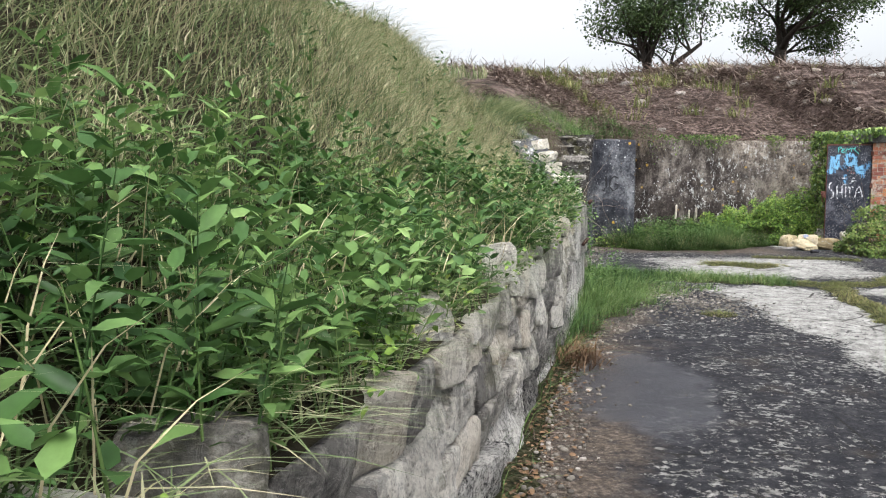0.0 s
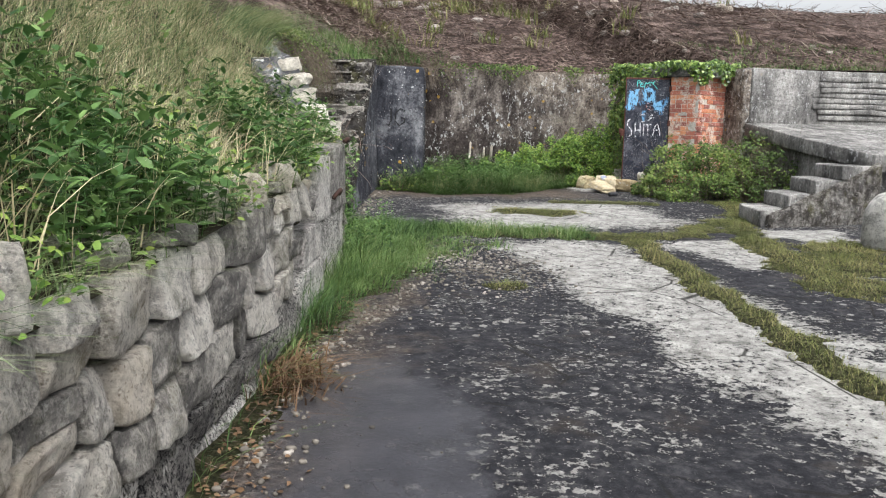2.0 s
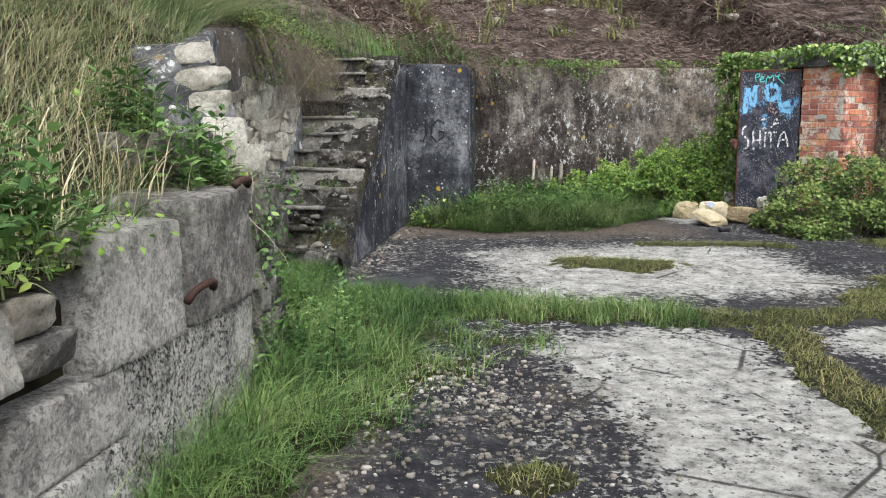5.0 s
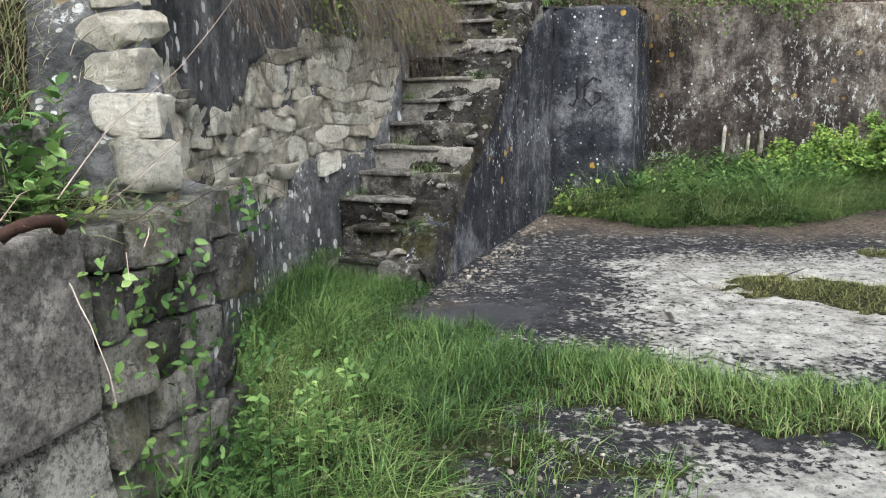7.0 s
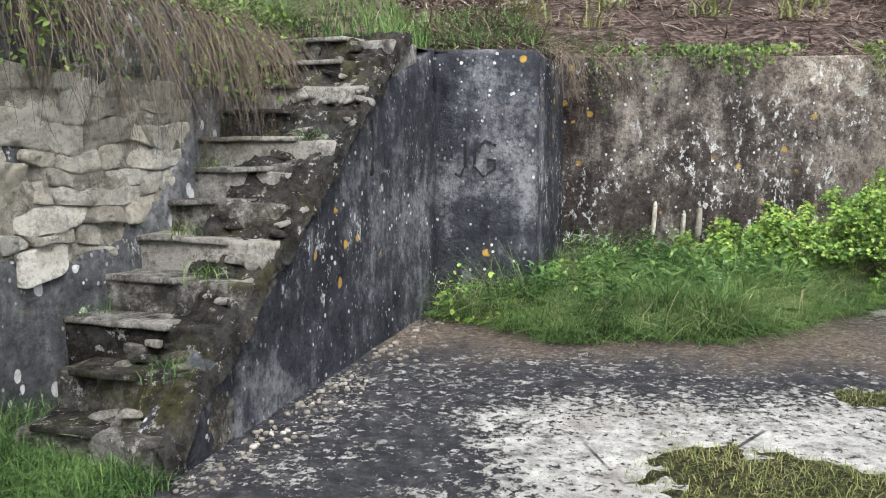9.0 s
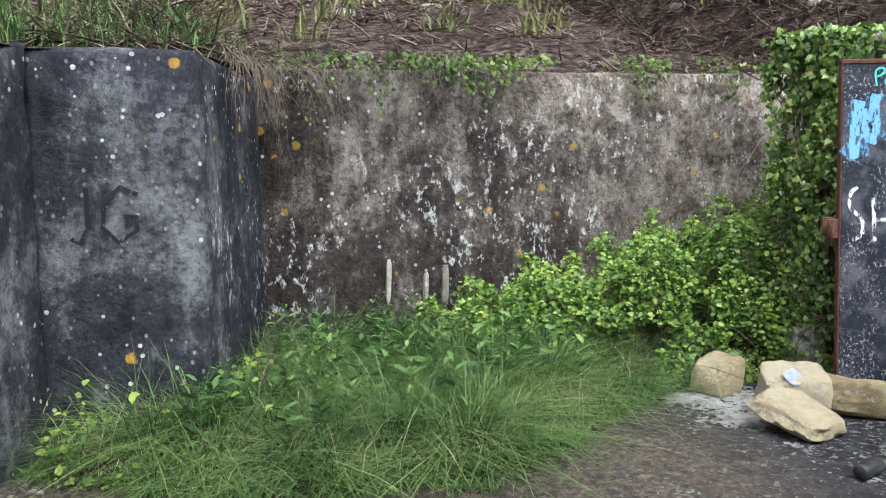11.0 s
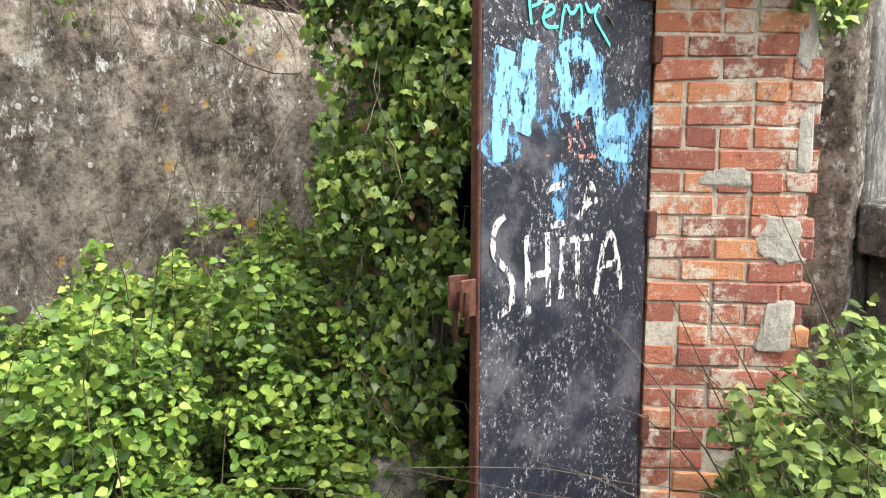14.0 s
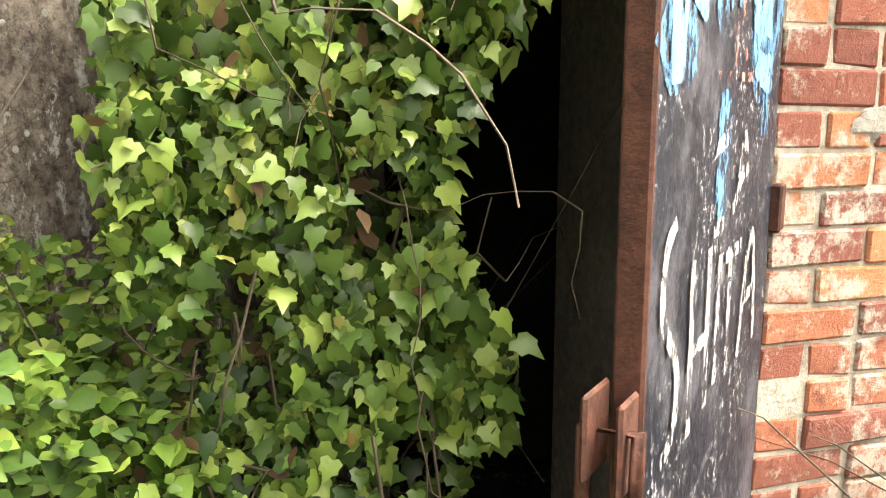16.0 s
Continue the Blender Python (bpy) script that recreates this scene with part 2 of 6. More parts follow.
def make_plain(name, lo, hi, scale=20.0, rough=0.8, depth=0.01, metal=0.0, vary=0.0):
    n = Nodes(name)
    v = n.noise(scale, 6, 0.7)
    if vary:
        v = n.math("ADD", n.math("MULTIPLY", v, 1 - vary), n.math("MULTIPLY", n.chance(), vary))
    return n.done(n.ramp(v, (0.3, lo), (0.7, hi)), rough, n.noise(scale * 2, 6, 0.7), depth, 0.7, 0.3, metal)


def make_brick():
    n = Nodes("weathered_red_brick")
    c = n.ramp(n.chance(), (0.0, (0.25, 0.1, 0.085)), (0.3, (0.4, 0.15, 0.11)), (0.7, (0.52, 0.2, 0.12)), (1.0, (0.6, 0.28, 0.15)))
    c = n.mix(n.step(n.noise(18, 7, 0.76), 0.52, 0.66, 0, 0.65), c, (0.16, 0.06, 0.05))
    c = n.mix(n.step(n.noise(30, 6, 0.75), 0.56, 0.64, 0, 0.6), c, (0.6, 0.5, 0.42))
    white = n.math("MULTIPLY", n.step(n.noise(3.4, 7, 0.76), 0.5, 0.58), n.step(n.noise(26, 6, 0.75), 0.4, 0.52))
    c = n.mix(n.math("MULTIPLY", white, 0.85), c, (0.62, 0.57, 0.5))
    return n.done(c, 0.9, n.noise(45, 8, 0.78), 0.014, 0.9, 0.15)


def make_door():
    n = Nodes("scratched_black_paint")
    c = n.ramp(n.noise(5, 5), (0.3, (0.008, 0.01, 0.017)), (0.7, (0.02, 0.024, 0.037)))
    drag = n.noise(70, 9, 0.8, n.scaled(1.0, 1.0, 0.75))
    fleck = n.math("MULTIPLY", n.step(drag, 0.54, 0.6), n.step(n.noise(4.6, 7, 0.72), 0.4, 0.58))
    c = n.mix(n.math("MULTIPLY", fleck, 0.85), c, (0.5, 0.5, 0.53))
    c = n.mix(n.math("MULTIPLY", n.step(n.noise(2.6, 8, 0.74), 0.5, 0.64), 0.5), c, (0.13, 0.13, 0.155))
    return n.done(c, n.step(drag, 0.4, 0.7, 0.4, 0.7), n.noise(40, 5), 0.004, 0.6, 0.2)


def make_paint(name, color, cover):
    """Sprayed paint, worn through in places."""
    n = Nodes(name)
    m = n.done(n.mix(n.noise(30, 4), color, tuple(k * 0.6 for k in color)), 0.5)
    tr = n.t.nodes.new("ShaderNodeBsdfTransparent")
    mx = n.t.nodes.new("ShaderNodeMixShader")
    n.put(mx.inputs[0], n.step(n.noise(45, 5, 0.75, n.scaled(1, 1, 0.4)), 0.28 + cover * 0.35, 0.36 + cover * 0.35, 1, 0))
    n.t.links.new(tr.outputs[0], mx.inputs[1]), n.t.links.new(n.bsdf.outputs[0], mx.inputs[2])
    n.t.links.new(mx.outputs[0], n.t.nodes["Material Output"].inputs["Surface"])
    return m


YARD = make_yard()
SLATE = make_wall("blue_black_tarred_render", (0.018, 0.019, 0.024), (0.05, 0.052, 0.062), (0.21, 0.215, 0.23), 0.85, 0.9, 0.3, 0.35, False, 0.0, -0.6)
TARRED = make_wall("black_tar_with_white_lichen", (0.034, 0.035, 0.039), (0.1, 0.102, 0.108), (0.25, 0.25, 0.255), 0.95, 0.3, 0.35, 0.5, False, 1.0, -0.3)
BACK = make_wall("stained_back_wall_render", (0.014, 0.011, 0.011), (0.062, 0.052, 0.048), (0.27, 0.24, 0.215), 0.75, 0.6, 0.4, 0.5, True, 0.0, 0.35)
PALE = make_wall("pale_grey_render", (0.055, 0.054, 0.053), (0.19, 0.185, 0.178), (0.4, 0.39, 0.37), 0.5, 0.1, 0.5)
STEP = make_stone("stair_concrete", (0.02, 0.018, 0.016), (0.085, 0.077, 0.068), (0.46, 0.44, 0.41), 0.45, 0.55, 0.3, 0.1)
STONE = make_stone("lichened_limestone", (0.23, 0.218, 0.205), (0.65, 0.615, 0.555), (0.84, 0.81, 0.75), 0.35, 0.5, 0.25, 0.6)
BLOCK = make_stone("speckled_limestone_block", (0.2, 0.19, 0.18), (0.5, 0.48, 0.45), (0.74, 0.72, 0.68), 0.1, 0.5, 1.0, 0.1)
GREYBLOCK = make_stone("pinkish_grey_limestone_block", (0.25, 0.235, 0.225), (0.58, 0.545, 0.515), (0.78, 0.75, 0.71), 0.1, 0.5, 0.5, 0.1)
# much darker and mossier than the limestone, for the stones at the wall's end
DARKSTONE = make_stone("dark_mossy_stone", (0.05, 0.05, 0.048), (0.17, 0.165, 0.155), (0.45, 0.435, 0.405), 0.55, 0.6, 0.3, 0.1)
RUBBLE = make_stone("exposed_cream_rubble", (0.4, 0.365, 0.31), (0.74, 0.7, 0.6), (0.86, 0.84, 0.77), 0.04, 0.36, 0.12, 0.6)
YELLOW = make_stone("fresh_yellow_sandstone", (0.4, 0.31, 0.18), (0.6, 0.5, 0.32), (0.7, 0.62, 0.45), 0.06, 0.1)
HILLROCK = make_stone("pale_field_stone", (0.2, 0.17, 0.15), (0.36, 0.32, 0.29), (0.46, 0.42, 0.38), 0.1)
BRICK = make_brick()
MORTAR = make_plain("lime_mortar", (0.3, 0.265, 0.22), (0.66, 0.6, 0.52), 30, 0.95, 0.01)
DOOR = make_door()
RUST = make_plain("rusted_iron", (0.035, 0.015, 0.012), (0.13, 0.05, 0.034), 40, 0.75, 0.004)
SOIL = make_soil("dark_bank_soil", (0.3, (0.02, 0.017, 0.012)), (0.7, (0.07, 0.06, 0.035)))
CHIPS = make_soil("cut_brush_litter", (0.36, (0.012, 0.009, 0.007)), (0.49, (0.055, 0.038, 0.032)), (0.62, (0.2, 0.15, 0.132)), scale=2.6)
TURF = make_soil("rough_turf", (0.36, (0.014, 0.014, 0.009)), (0.5, (0.042, 0.045, 0.018)), (0.64, (0.12, 0.108, 0.065)), scale=9.0)
# near-black base: the darkness inside the shelter is put into the colour
INNER = make_plain("shaded_interior_black", (0.01, 0.01, 0.01), (0.03, 0.03, 0.03))
TWIG = make_leaf("dry_grey_twig", (0.0, (0.05, 0.034, 0.028)), (0.5, (0.15, 0.11, 0.092)), (1.0, (0.46, 0.38, 0.33)), rough=0.9, light=0.0, spec=0.1)
BARK = make_plain("dark_bark", (0.02, 0.018, 0.015), (0.07, 0.06, 0.05), 12, 0.95, 0.02)
PEBBLE = make_leaf("loose_grit", (0.0, (0.05, 0.045, 0.04)), (0.6, (0.15, 0.135, 0.115)), (1.0, (0.36, 0.33, 0.3)), rough=0.9, light=0.0, spec=0.15)


# ---- shared shapes ----
def link(name, verts, faces, mat, parent=None, label="", smooth=False):
    me = bpy.data.meshes.new(name)
    me.from_pydata([tuple(v) for v in verts], [], [tuple(f) for f in faces])
    if smooth:
        me.shade_smooth()
    me.materials.append(mat)
    ob = new(name, me)
    ob.parent = parent
    if label:
        tagged(ob, label)
    return ob


def part(name, bm, mat, parent=None, label="", smooth=False):
    me = bpy.data.meshes.new(name)
    bmesh.ops.recalc_face_normals(bm, faces=bm.faces)
    bm.to_mesh(me)
    bm.free()
    if smooth:
        me.shade_smooth()
    me.materials.append(mat)
    ob = new(name, me)
    ob.parent = parent
    if label:
        tagged(ob, label)
    return ob


def heap(name, verts, quads, tris, mat, parent=None, smooth=False):
    """A large joined mesh straight from arrays."""
    me = bpy.data.meshes.new(name)
    verts = np.asarray(verts, np.float32).reshape(-1, 3)
    quads = np.asarray(quads, np.int32).reshape(-1, 4)
    tris = np.asarray(tris, np.int32).reshape(-1, 3)
    me.vertices.add(len(verts))
    me.vertices.foreach_set("co", verts.ravel())
    me.loops.add(quads.size + tris.size)
    me.loops.foreach_set("vertex_index", np.concatenate([quads.ravel(), tris.ravel()]))
    me.polygons.add(len(quads) + len(tris))
    starts = np.concatenate([np.arange(len(quads)) * 4, quads.size + np.arange(len(tris)) * 3]).astype(np.int32)
    me.polygons.foreach_set("loop_start", starts)
    me.update(calc_edges=True)
    if smooth:
        me.shade_smooth()
    me.materials.append(mat)
    ob = new(name, me)
    ob.parent = parent
    return ob


def prism(bm, plan, z0, z1):
    """An upright block over a plan polygon; z0 and z1 may be lists, one height a corner."""
    lo = z0 if isinstance(z0, (list, tuple)) else [z0] * len(plan)
    hi = z1 if isinstance(z1, (list, tuple)) else [z1] * len(plan)
    a = [bm.verts.new((x, y, z)) for (x, y), z in zip(plan, lo)]
    b = [bm.verts.new((x, y, z)) for (x, y), z in zip(plan, hi)]
    bm.faces.new(a[::-1]), bm.faces.new(b)
    for i in range(len(plan)):
        j = (i + 1) % len(plan)
        bm.faces.new((a[i], a[j], b[j], b[i]))


def rough_block(name, plan, z0, z1, mat, parent=None, label="", cuts=0.12, wobble=0.012, bevel=0.02, seed=0):
    """A block with slightly uneven faces and worn edges."""
    bm = bmesh.new()
    prism(bm, plan, z0, z1)
    bmesh.ops.recalc_face_normals(bm, faces=bm.faces)
    if bevel:
        bmesh.ops.bevel(bm, geom=bm.edges[:], offset=bevel, segments=2, profile=0.5, affect="EDGES")
    for _ in range(5):
        long = [e for e in bm.edges if e.calc_length() > cuts * 2]
        if not long:
            break
        bmesh.ops.subdivide_edges(bm, edges=long, cuts=1, use_grid_fill=True)
    bmesh.ops.triangulate(bm, faces=[f for f in bm.faces if len(f.verts) > 4])
    for v in bm.verts:
        p = v.co * 1.0 + Vector((seed * 3.1, 0, 0))
        v.co += noise.noise_vector(p * 2.3) * wobble + noise.noise_vector(p * 7.0) * wobble * 0.6
    return part(name, bm, mat, parent, label, True)


def stone_shape(size, seed, n=4, power=6.0, rough=0.1):
    """A broken block: a box with skewed corners, edges knocked off, faces uneven."""
    verts, faces, index = [], [], {}
    chip = random.Random(int(seed * 1000) + 17)
    cuts = []
    for _ in range(5):
        d = Vector([chip.gauss(0, 1) for _ in range(3)]).normalized()
        cuts.append((d, (abs(d.x) + abs(d.y) + abs(d.z)) * chip.uniform(0.7, 0.95)))
    skew = {(a, b, c): Vector([chip.uniform(-2.4, 1.0) * rough for _ in range(3)]) for a in (-1, 1) for b in (-1, 1) for c in (-1, 1)}

    def vert(p):
        key = tuple(round(k, 4) for k in p)
        if key not in index:
            v = Vector(p)
            v /= (abs(v.x) ** power + abs(v.y) ** power + abs(v.z) ** power) ** (1 / power)
            push = Vector((0, 0, 0))
            for corner, d in skew.items():
                w = (1 + v.x * corner[0]) * (1 + v.y * corner[1]) * (1 + v.z * corner[2]) / 8
                push += Vector([d[i] * corner[i] for i in range(3)]) * w
            if rough > 0.09:
                for d, far in cuts:
                    v -= d * max(0.0, v.dot(d) - far)
            q = v + Vector((seed * 7.3, seed * 1.7, 0))
            v = v + push + noise.noise_vector(q * 1.7) * rough * 0.7 + noise.noise_vector(q * 4.1) * rough * 0.4
            index[key] = len(verts)
            verts.append(Vector((v.x * size[0] / 2, v.y * size[1] / 2, v.z * size[2] / 2)))
        return index[key]

    half = [math.sin(math.pi / 2 * (-1 + 2 * i / n)) for i in range(n + 1)]
    g = [0.35 * h + 0.65 * (-1 + 2 * i / n) for i, h in enumerate(half)]
    for axis in range(3):
        for side in (-1, 1):
            for i in range(n):
                for j in range(n):
                    quad = []
                    for a, b in ((i, j), (i + 1, j), (i + 1, j + 1), (i, j + 1)):
                        p = [0, 0, 0]
                        p[axis], p[(axis + 1) % 3], p[(axis + 2) % 3] = side, g[a], g[b]
                        quad.append(vert(p))
                    faces.append(quad if side > 0 else quad[::-1])
    return verts, faces


def stone(name, place, size, mat, parent=None, turn=(0, 0, 0), seed=0, label="", n=4, power=6.0, rough=0.1):
    v, f = stone_shape(size, seed, n, power, rough)
    ob = link(name, v, f, mat, parent, label, True)
    ob.data.set_sharp_from_angle(angle=0.5)
    ob.matrix_basis = pose(*place, *turn)
    return ob


def coursed(levels, s0, s1, lengths, rnd, wave=0.035, slant=0.05):
    """Rough courses: four-sided faces between wavy bed joints; yields middle, height and outline."""
    def bed(k, s):
        return levels[k] + wave * noise.noise(Vector((s * 2.3, k * 5.1, 0))) * 1.6 + wave * 0.5 * noise.noise(Vector((s * 7, k * 3.3, 4)))

    for k in range(len(levels) - 1):
        ends = [(s0, s0)]
        while ends[-1][0] < s1 - lengths[0] * 0.5:
            s = ends[-1][0] + rnd.uniform(*lengths) * (1.6 if k == 0 and lengths[1] > 0.4 else 1)
            ends.append((s + rnd.uniform(-slant, slant), s + rnd.uniform(-slant, slant)))
        for (a, b), (c, d) in zip(ends, ends[1:]):
            lower = [(a + (c - a) * f, bed(k, a + (c - a) * f)) for f in (0, 0.35, 0.7, 1)]
            upper = [(d + (b - d) * f, bed(k + 1, d + (b - d) * f)) for f in (0, 0.35, 0.7, 1)]
            if rnd.random() < 0.2 and c - a > lengths[0] * 1.5:  # one stone above another
                cut = [(0.5 * (p[0] + q[0]), 0.5 * (p[1] + q[1]) + rnd.uniform(-0.015, 0.015)) for p, q in zip(lower, upper[::-1])]
                faces = [lower + cut[::-1], cut + upper]
            else:
                faces = [lower + upper]
            for poly in faces:
                yield sum(p[0] for p in poly) / 8, sum(p[1] for p in poly) / 8, poly


def face_stone(name, poly, place, mat, parent, depth, seed, joint=0.008, dome=0.02, rough=0.012, step=0.035):
    """A stone whose face fills a polygon of the wall; place(s, z, out) gives the point in space."""
    rnd = random.Random(int(seed * 997))
    cx, cz = sum(p[0] for p in poly) / len(poly), sum(p[1] for p in poly) / len(poly)
    size = max(math.hypot(p[0] - cx, p[1] - cz) for p in poly)
    rim = []
    for a, b in zip(poly, poly[1:] + poly[:1]):
        k = max(1, int(math.dist(a, b) / step))
        rim += [(a[0] + (b[0] - a[0]) * i / k, a[1] + (b[1] - a[1]) * i / k) for i in range(k)]
    # knock the corners off
    for _ in range(1):
        rim = [((a[0] + 2 * b[0] + c[0]) / 4, (a[1] + 2 * b[1] + c[1]) / 4) for a, b, c in zip(rim[-1:] + rim[:-1], rim, rim[1:] + rim[:1])]
    tilt_s, tilt_z, proud = rnd.gauss(0, 0.11), rnd.gauss(0, 0.16), rnd.uniform(-0.012, 0.022)
    shrink = 1 - joint / max(size, 0.03)
    rings = [(1.0, -depth), (1.0, -0.05 - dome), (1.0, -0.016), (0.975, -0.003), (0.9, dome * 0.25), (0.68, dome * 0.6), (0.45, dome * 0.8), (0.22, dome)]
    verts, faces, m = [], [], len(rim)
    off = Vector((seed * 3.7, seed * 1.3, 0))
    for r, d in rings:
        for s, z in rim:
            ds, dz = (s - cx) * r * shrink, (z - cz) * r * shrink
            q = Vector((cx + ds, cz + dz, d)) + off
            if d > -depth:
                wob = noise.noise(q * 6) * rough * 1.6 + noise.noise(q * 17) * rough + abs(noise.noise(q * 34)) * rough * 0.5
                side = noise.noise_vector(q * 13) * rough * 0.7
                d2 = d + wob + proud + tilt_s * ds + tilt_z * dz
                verts.append(place(cx + ds + side.x, cz + dz + side.y, d2))
            else:
                verts.append(place(cx + ds, cz + dz, d))
    verts.append(place(cx, cz, dome + proud + noise.noise(Vector((cx, cz, 0)) * 6 + off) * rough * 1.6))
    for i in range(len(rings) - 1):
        for j in range(m):
            k = (j + 1) % m
            faces.append((i * m + j, i * m + k, (i + 1) * m + k, (i + 1) * m + j))
    last = (len(rings) - 1) * m
    faces += [(last + j, last + (j + 1) % m, len(verts) - 1) for j in range(m)]
    faces.append(tuple(range(m))[::-1])
    c = place(cx, cz, 0)
    ob = link(name, [Vector(v) - Vector(c) for v in verts], faces, mat, parent, "", True)
    ob.data.set_sharp_from_angle(angle=0.6)
    ob.matrix_basis = Matrix.Translation(c)
    return ob


def tube(points, radii, sides=6):
    """A tapered tube along points."""
    verts, faces = [], []
    pts = [Vector(p) for p in points]
    for i, p in enumerate(pts):
        d = (pts[min(i + 1, len(pts) - 1)] - pts[max(i - 1, 0)]).normalized()
        a = d.cross(Vector((0.31, 0.87, 0.38))).normalized()
        b = d.cross(a)
        for k in range(sides):
            w = 2 * math.pi * k / sides
            verts.append(p + (a * math.cos(w) + b * math.sin(w)) * radii[i])
    for i in range(len(pts) - 1):
        for k in range(sides):
            m = (k + 1) % sides
            faces.append((i * sides + k, i * sides + m, (i + 1) * sides + m, (i + 1) * sides + k))
    faces.append(tuple(range(sides))[::-1])
    faces.append(tuple((len(pts) - 1) * sides + k for k in range(sides)))
    return verts, faces


def empty(name, label, category, group="", kind="", at=(0, 0, 0)):
    ob = new(name)
    ob.location = at
    return tagged(ob, label, category, group, kind)


def ground_z(y):
    return -0.06 + 0.0235 * min(max(y, -14.0), 18.0)


def wall_x(y):
    """The face of the dry-stone wall."""
    return 0.35 + 0.2474 * (y - 4.08)


# ---- the yard ----
ys = [-400, -60, -14, 18, 60, 400]
gv = [(x, y, ground_z(y)) for y in ys for x in (-400, 400)]
ground = link("ground", gv, [(2 * i, 2 * i + 1, 2 * i + 3, 2 * i + 2) for i in range(len(ys) - 1)], YARD)
tagged(ground, "old concrete yard with pale patches, black grime and a damp hollow", "ground", kind="structure")

# the banks and the hill behind, as one sheet that starts at the tops of the walls
EDGE = [  # x, y, z, way out, how much it is the back hill
    (-2.64, -8.0, 0.75, 166, 0.0), (wall_x(-1), -1.0, 0.8, 166, 0.0), (wall_x(3), 3.0, 0.85, 166, 0.0), (wall_x(7), 7.0, 0.98, 166, 0.0),
    (1.58, 9.6, 1.12, 166, 0.0), (1.12, 10.35, 1.95, 165, 0.15), (0.94, 12.1, 2.3, 160, 0.3), (1.08, 12.8, 2.4, 150, 0.4),
    (1.72, 15.1, 2.32, 135, 0.6), (2.66, 14.95, 2.28, 120, 0.75), (2.85, 15.6, 2.3, 105, 0.85), (3.62, 15.8, 2.33, 98, 0.95),
    (3.95, 17.15, 2.4, 94, 1.0), (8.5, 17.25, 2.38, 90, 1.0), (9.05, 14.85, 2.42, 90, 1.0), (14, 14.85, 2.5, 85, 1.0), (60, 14.85, 2.6, 70, 1.0),
]
REACH = [0, 0.12, 0.3, 0.5, 0.75, 1.0, 1.3, 1.65, 2.0, 2.5, 3.2, 4, 5, 6.5, 8.5, 11, 14, 18, 23, 30, 45, 80, 200, 380]
LEFT_X, LEFT_Z = [0, 0.3, 0.6, 1.2, 2.0, 3.0, 6.0, 12, 30, 60, 400], [0, 0.12, 0.34, 0.95, 1.75, 2.1, 2.6, 3.4, 5.3, 5.6, 5.6]
BACK_X, BACK_Z = [0, 0.5, 2.0, 5.0, 9.0, 13, 23, 30, 60, 400], [0, 0.08, 0.55, 1.5, 2.35, 3.0, 4.3, 4.4, 4.0, 3.5]


def bank(s, reach):
    """The bank's surface: s along its lower edge (0 to 16), reach metres out from it."""
    i = min(int(s), len(EDGE) - 2)
    f = s - i
    a, b = EDGE[i], EDGE[i + 1]
    x, y, z, way, w = (p + (q - p) * f for p, q in zip(a, b))
    rise = (1 - w) * np.interp(reach, LEFT_X, LEFT_Z) + w * np.interp(reach, BACK_X, BACK_Z)
    p = Vector((x + math.cos(radians(way)) * reach, y + math.sin(radians(way)) * reach, z + rise))
    bump = noise.noise(Vector((p.x * 0.45, p.y * 0.45, 3))) * 0.25 + noise.noise(Vector((p.x * 1.6, p.y * 1.6, 9))) * 0.09
    p.z += bump * min(1.0, reach / 1.5)
    return p


cols = []
for i in range(len(EDGE) - 1):
    gap = math.dist(EDGE[i][:2], EDGE[i + 1][:2])
    k = max(2, min(26, int(gap / 0.35)))
    cols += [i + j / k for j in range(k)]
cols.append(len(EDGE) - 1 - 1e-6)
bv = [bank(s, r) for s in cols for r in REACH]
nr = len(REACH)
bf = [(c * nr + r, (c + 1) * nr + r, (c + 1) * nr + r + 1, c * nr + r + 1) for c in range(len(cols) - 1) for r in range(nr - 1)]
split = next(i for i, s in enumerate(cols) if s >= 8.0)
lf = [f for f in bf if f[0] // nr < split]
hf = [f for f in bf if f[0] // nr >= split]
left_bank = link("left_bank", bv, lf, SOIL, smooth=True)
tagged(left_bank, "steep earth bank behind the walls, overgrown with grass and weeds", "bank", kind="structure")
hill = link("hillside", bv, hf, CHIPS, smooth=True)
tagged(hill, "hillside of brown cut brush, wood chips and stones", "hillside", kind="structure")
for ob in (left_bank, hill):
    bm = bmesh.new()
    bm.from_mesh(ob.data)
    bmesh.ops.delete(bm, geom=[v for v in bm.verts if not v.link_faces], context="VERTS")
    bm.normal_update()
    if sum(f.normal.z for f in bm.faces) < 0:
        bmesh.ops.reverse_faces(bm, faces=bm.faces)
    bm.to_mesh(ob.data)
    bm.free()

# ---- walls ----
wall_back = rough_block("wall_back", [(3.95, 17.0), (9.3, 17.1), (9.3, 17.5), (3.95, 17.45)], 0.2, 2.4, BACK, cuts=0.2, seed=1)
tagged(wall_back, "tall stained cement-rendered retaining wall with pale lichen spots", "wall", kind="structure")
wall_pier = rough_block("wall_pier", [(2.83, 15.62), (3.66, 15.68), (3.98, 17.03), (3.9, 17.3), (2.9, 17.3)], 0.2, 2.32, SLATE, cuts=0.2, bevel=0.04, seed=2)
tagged(wall_pier, "black tarred rendered corner pier of the retaining wall", "wall", kind="structure")
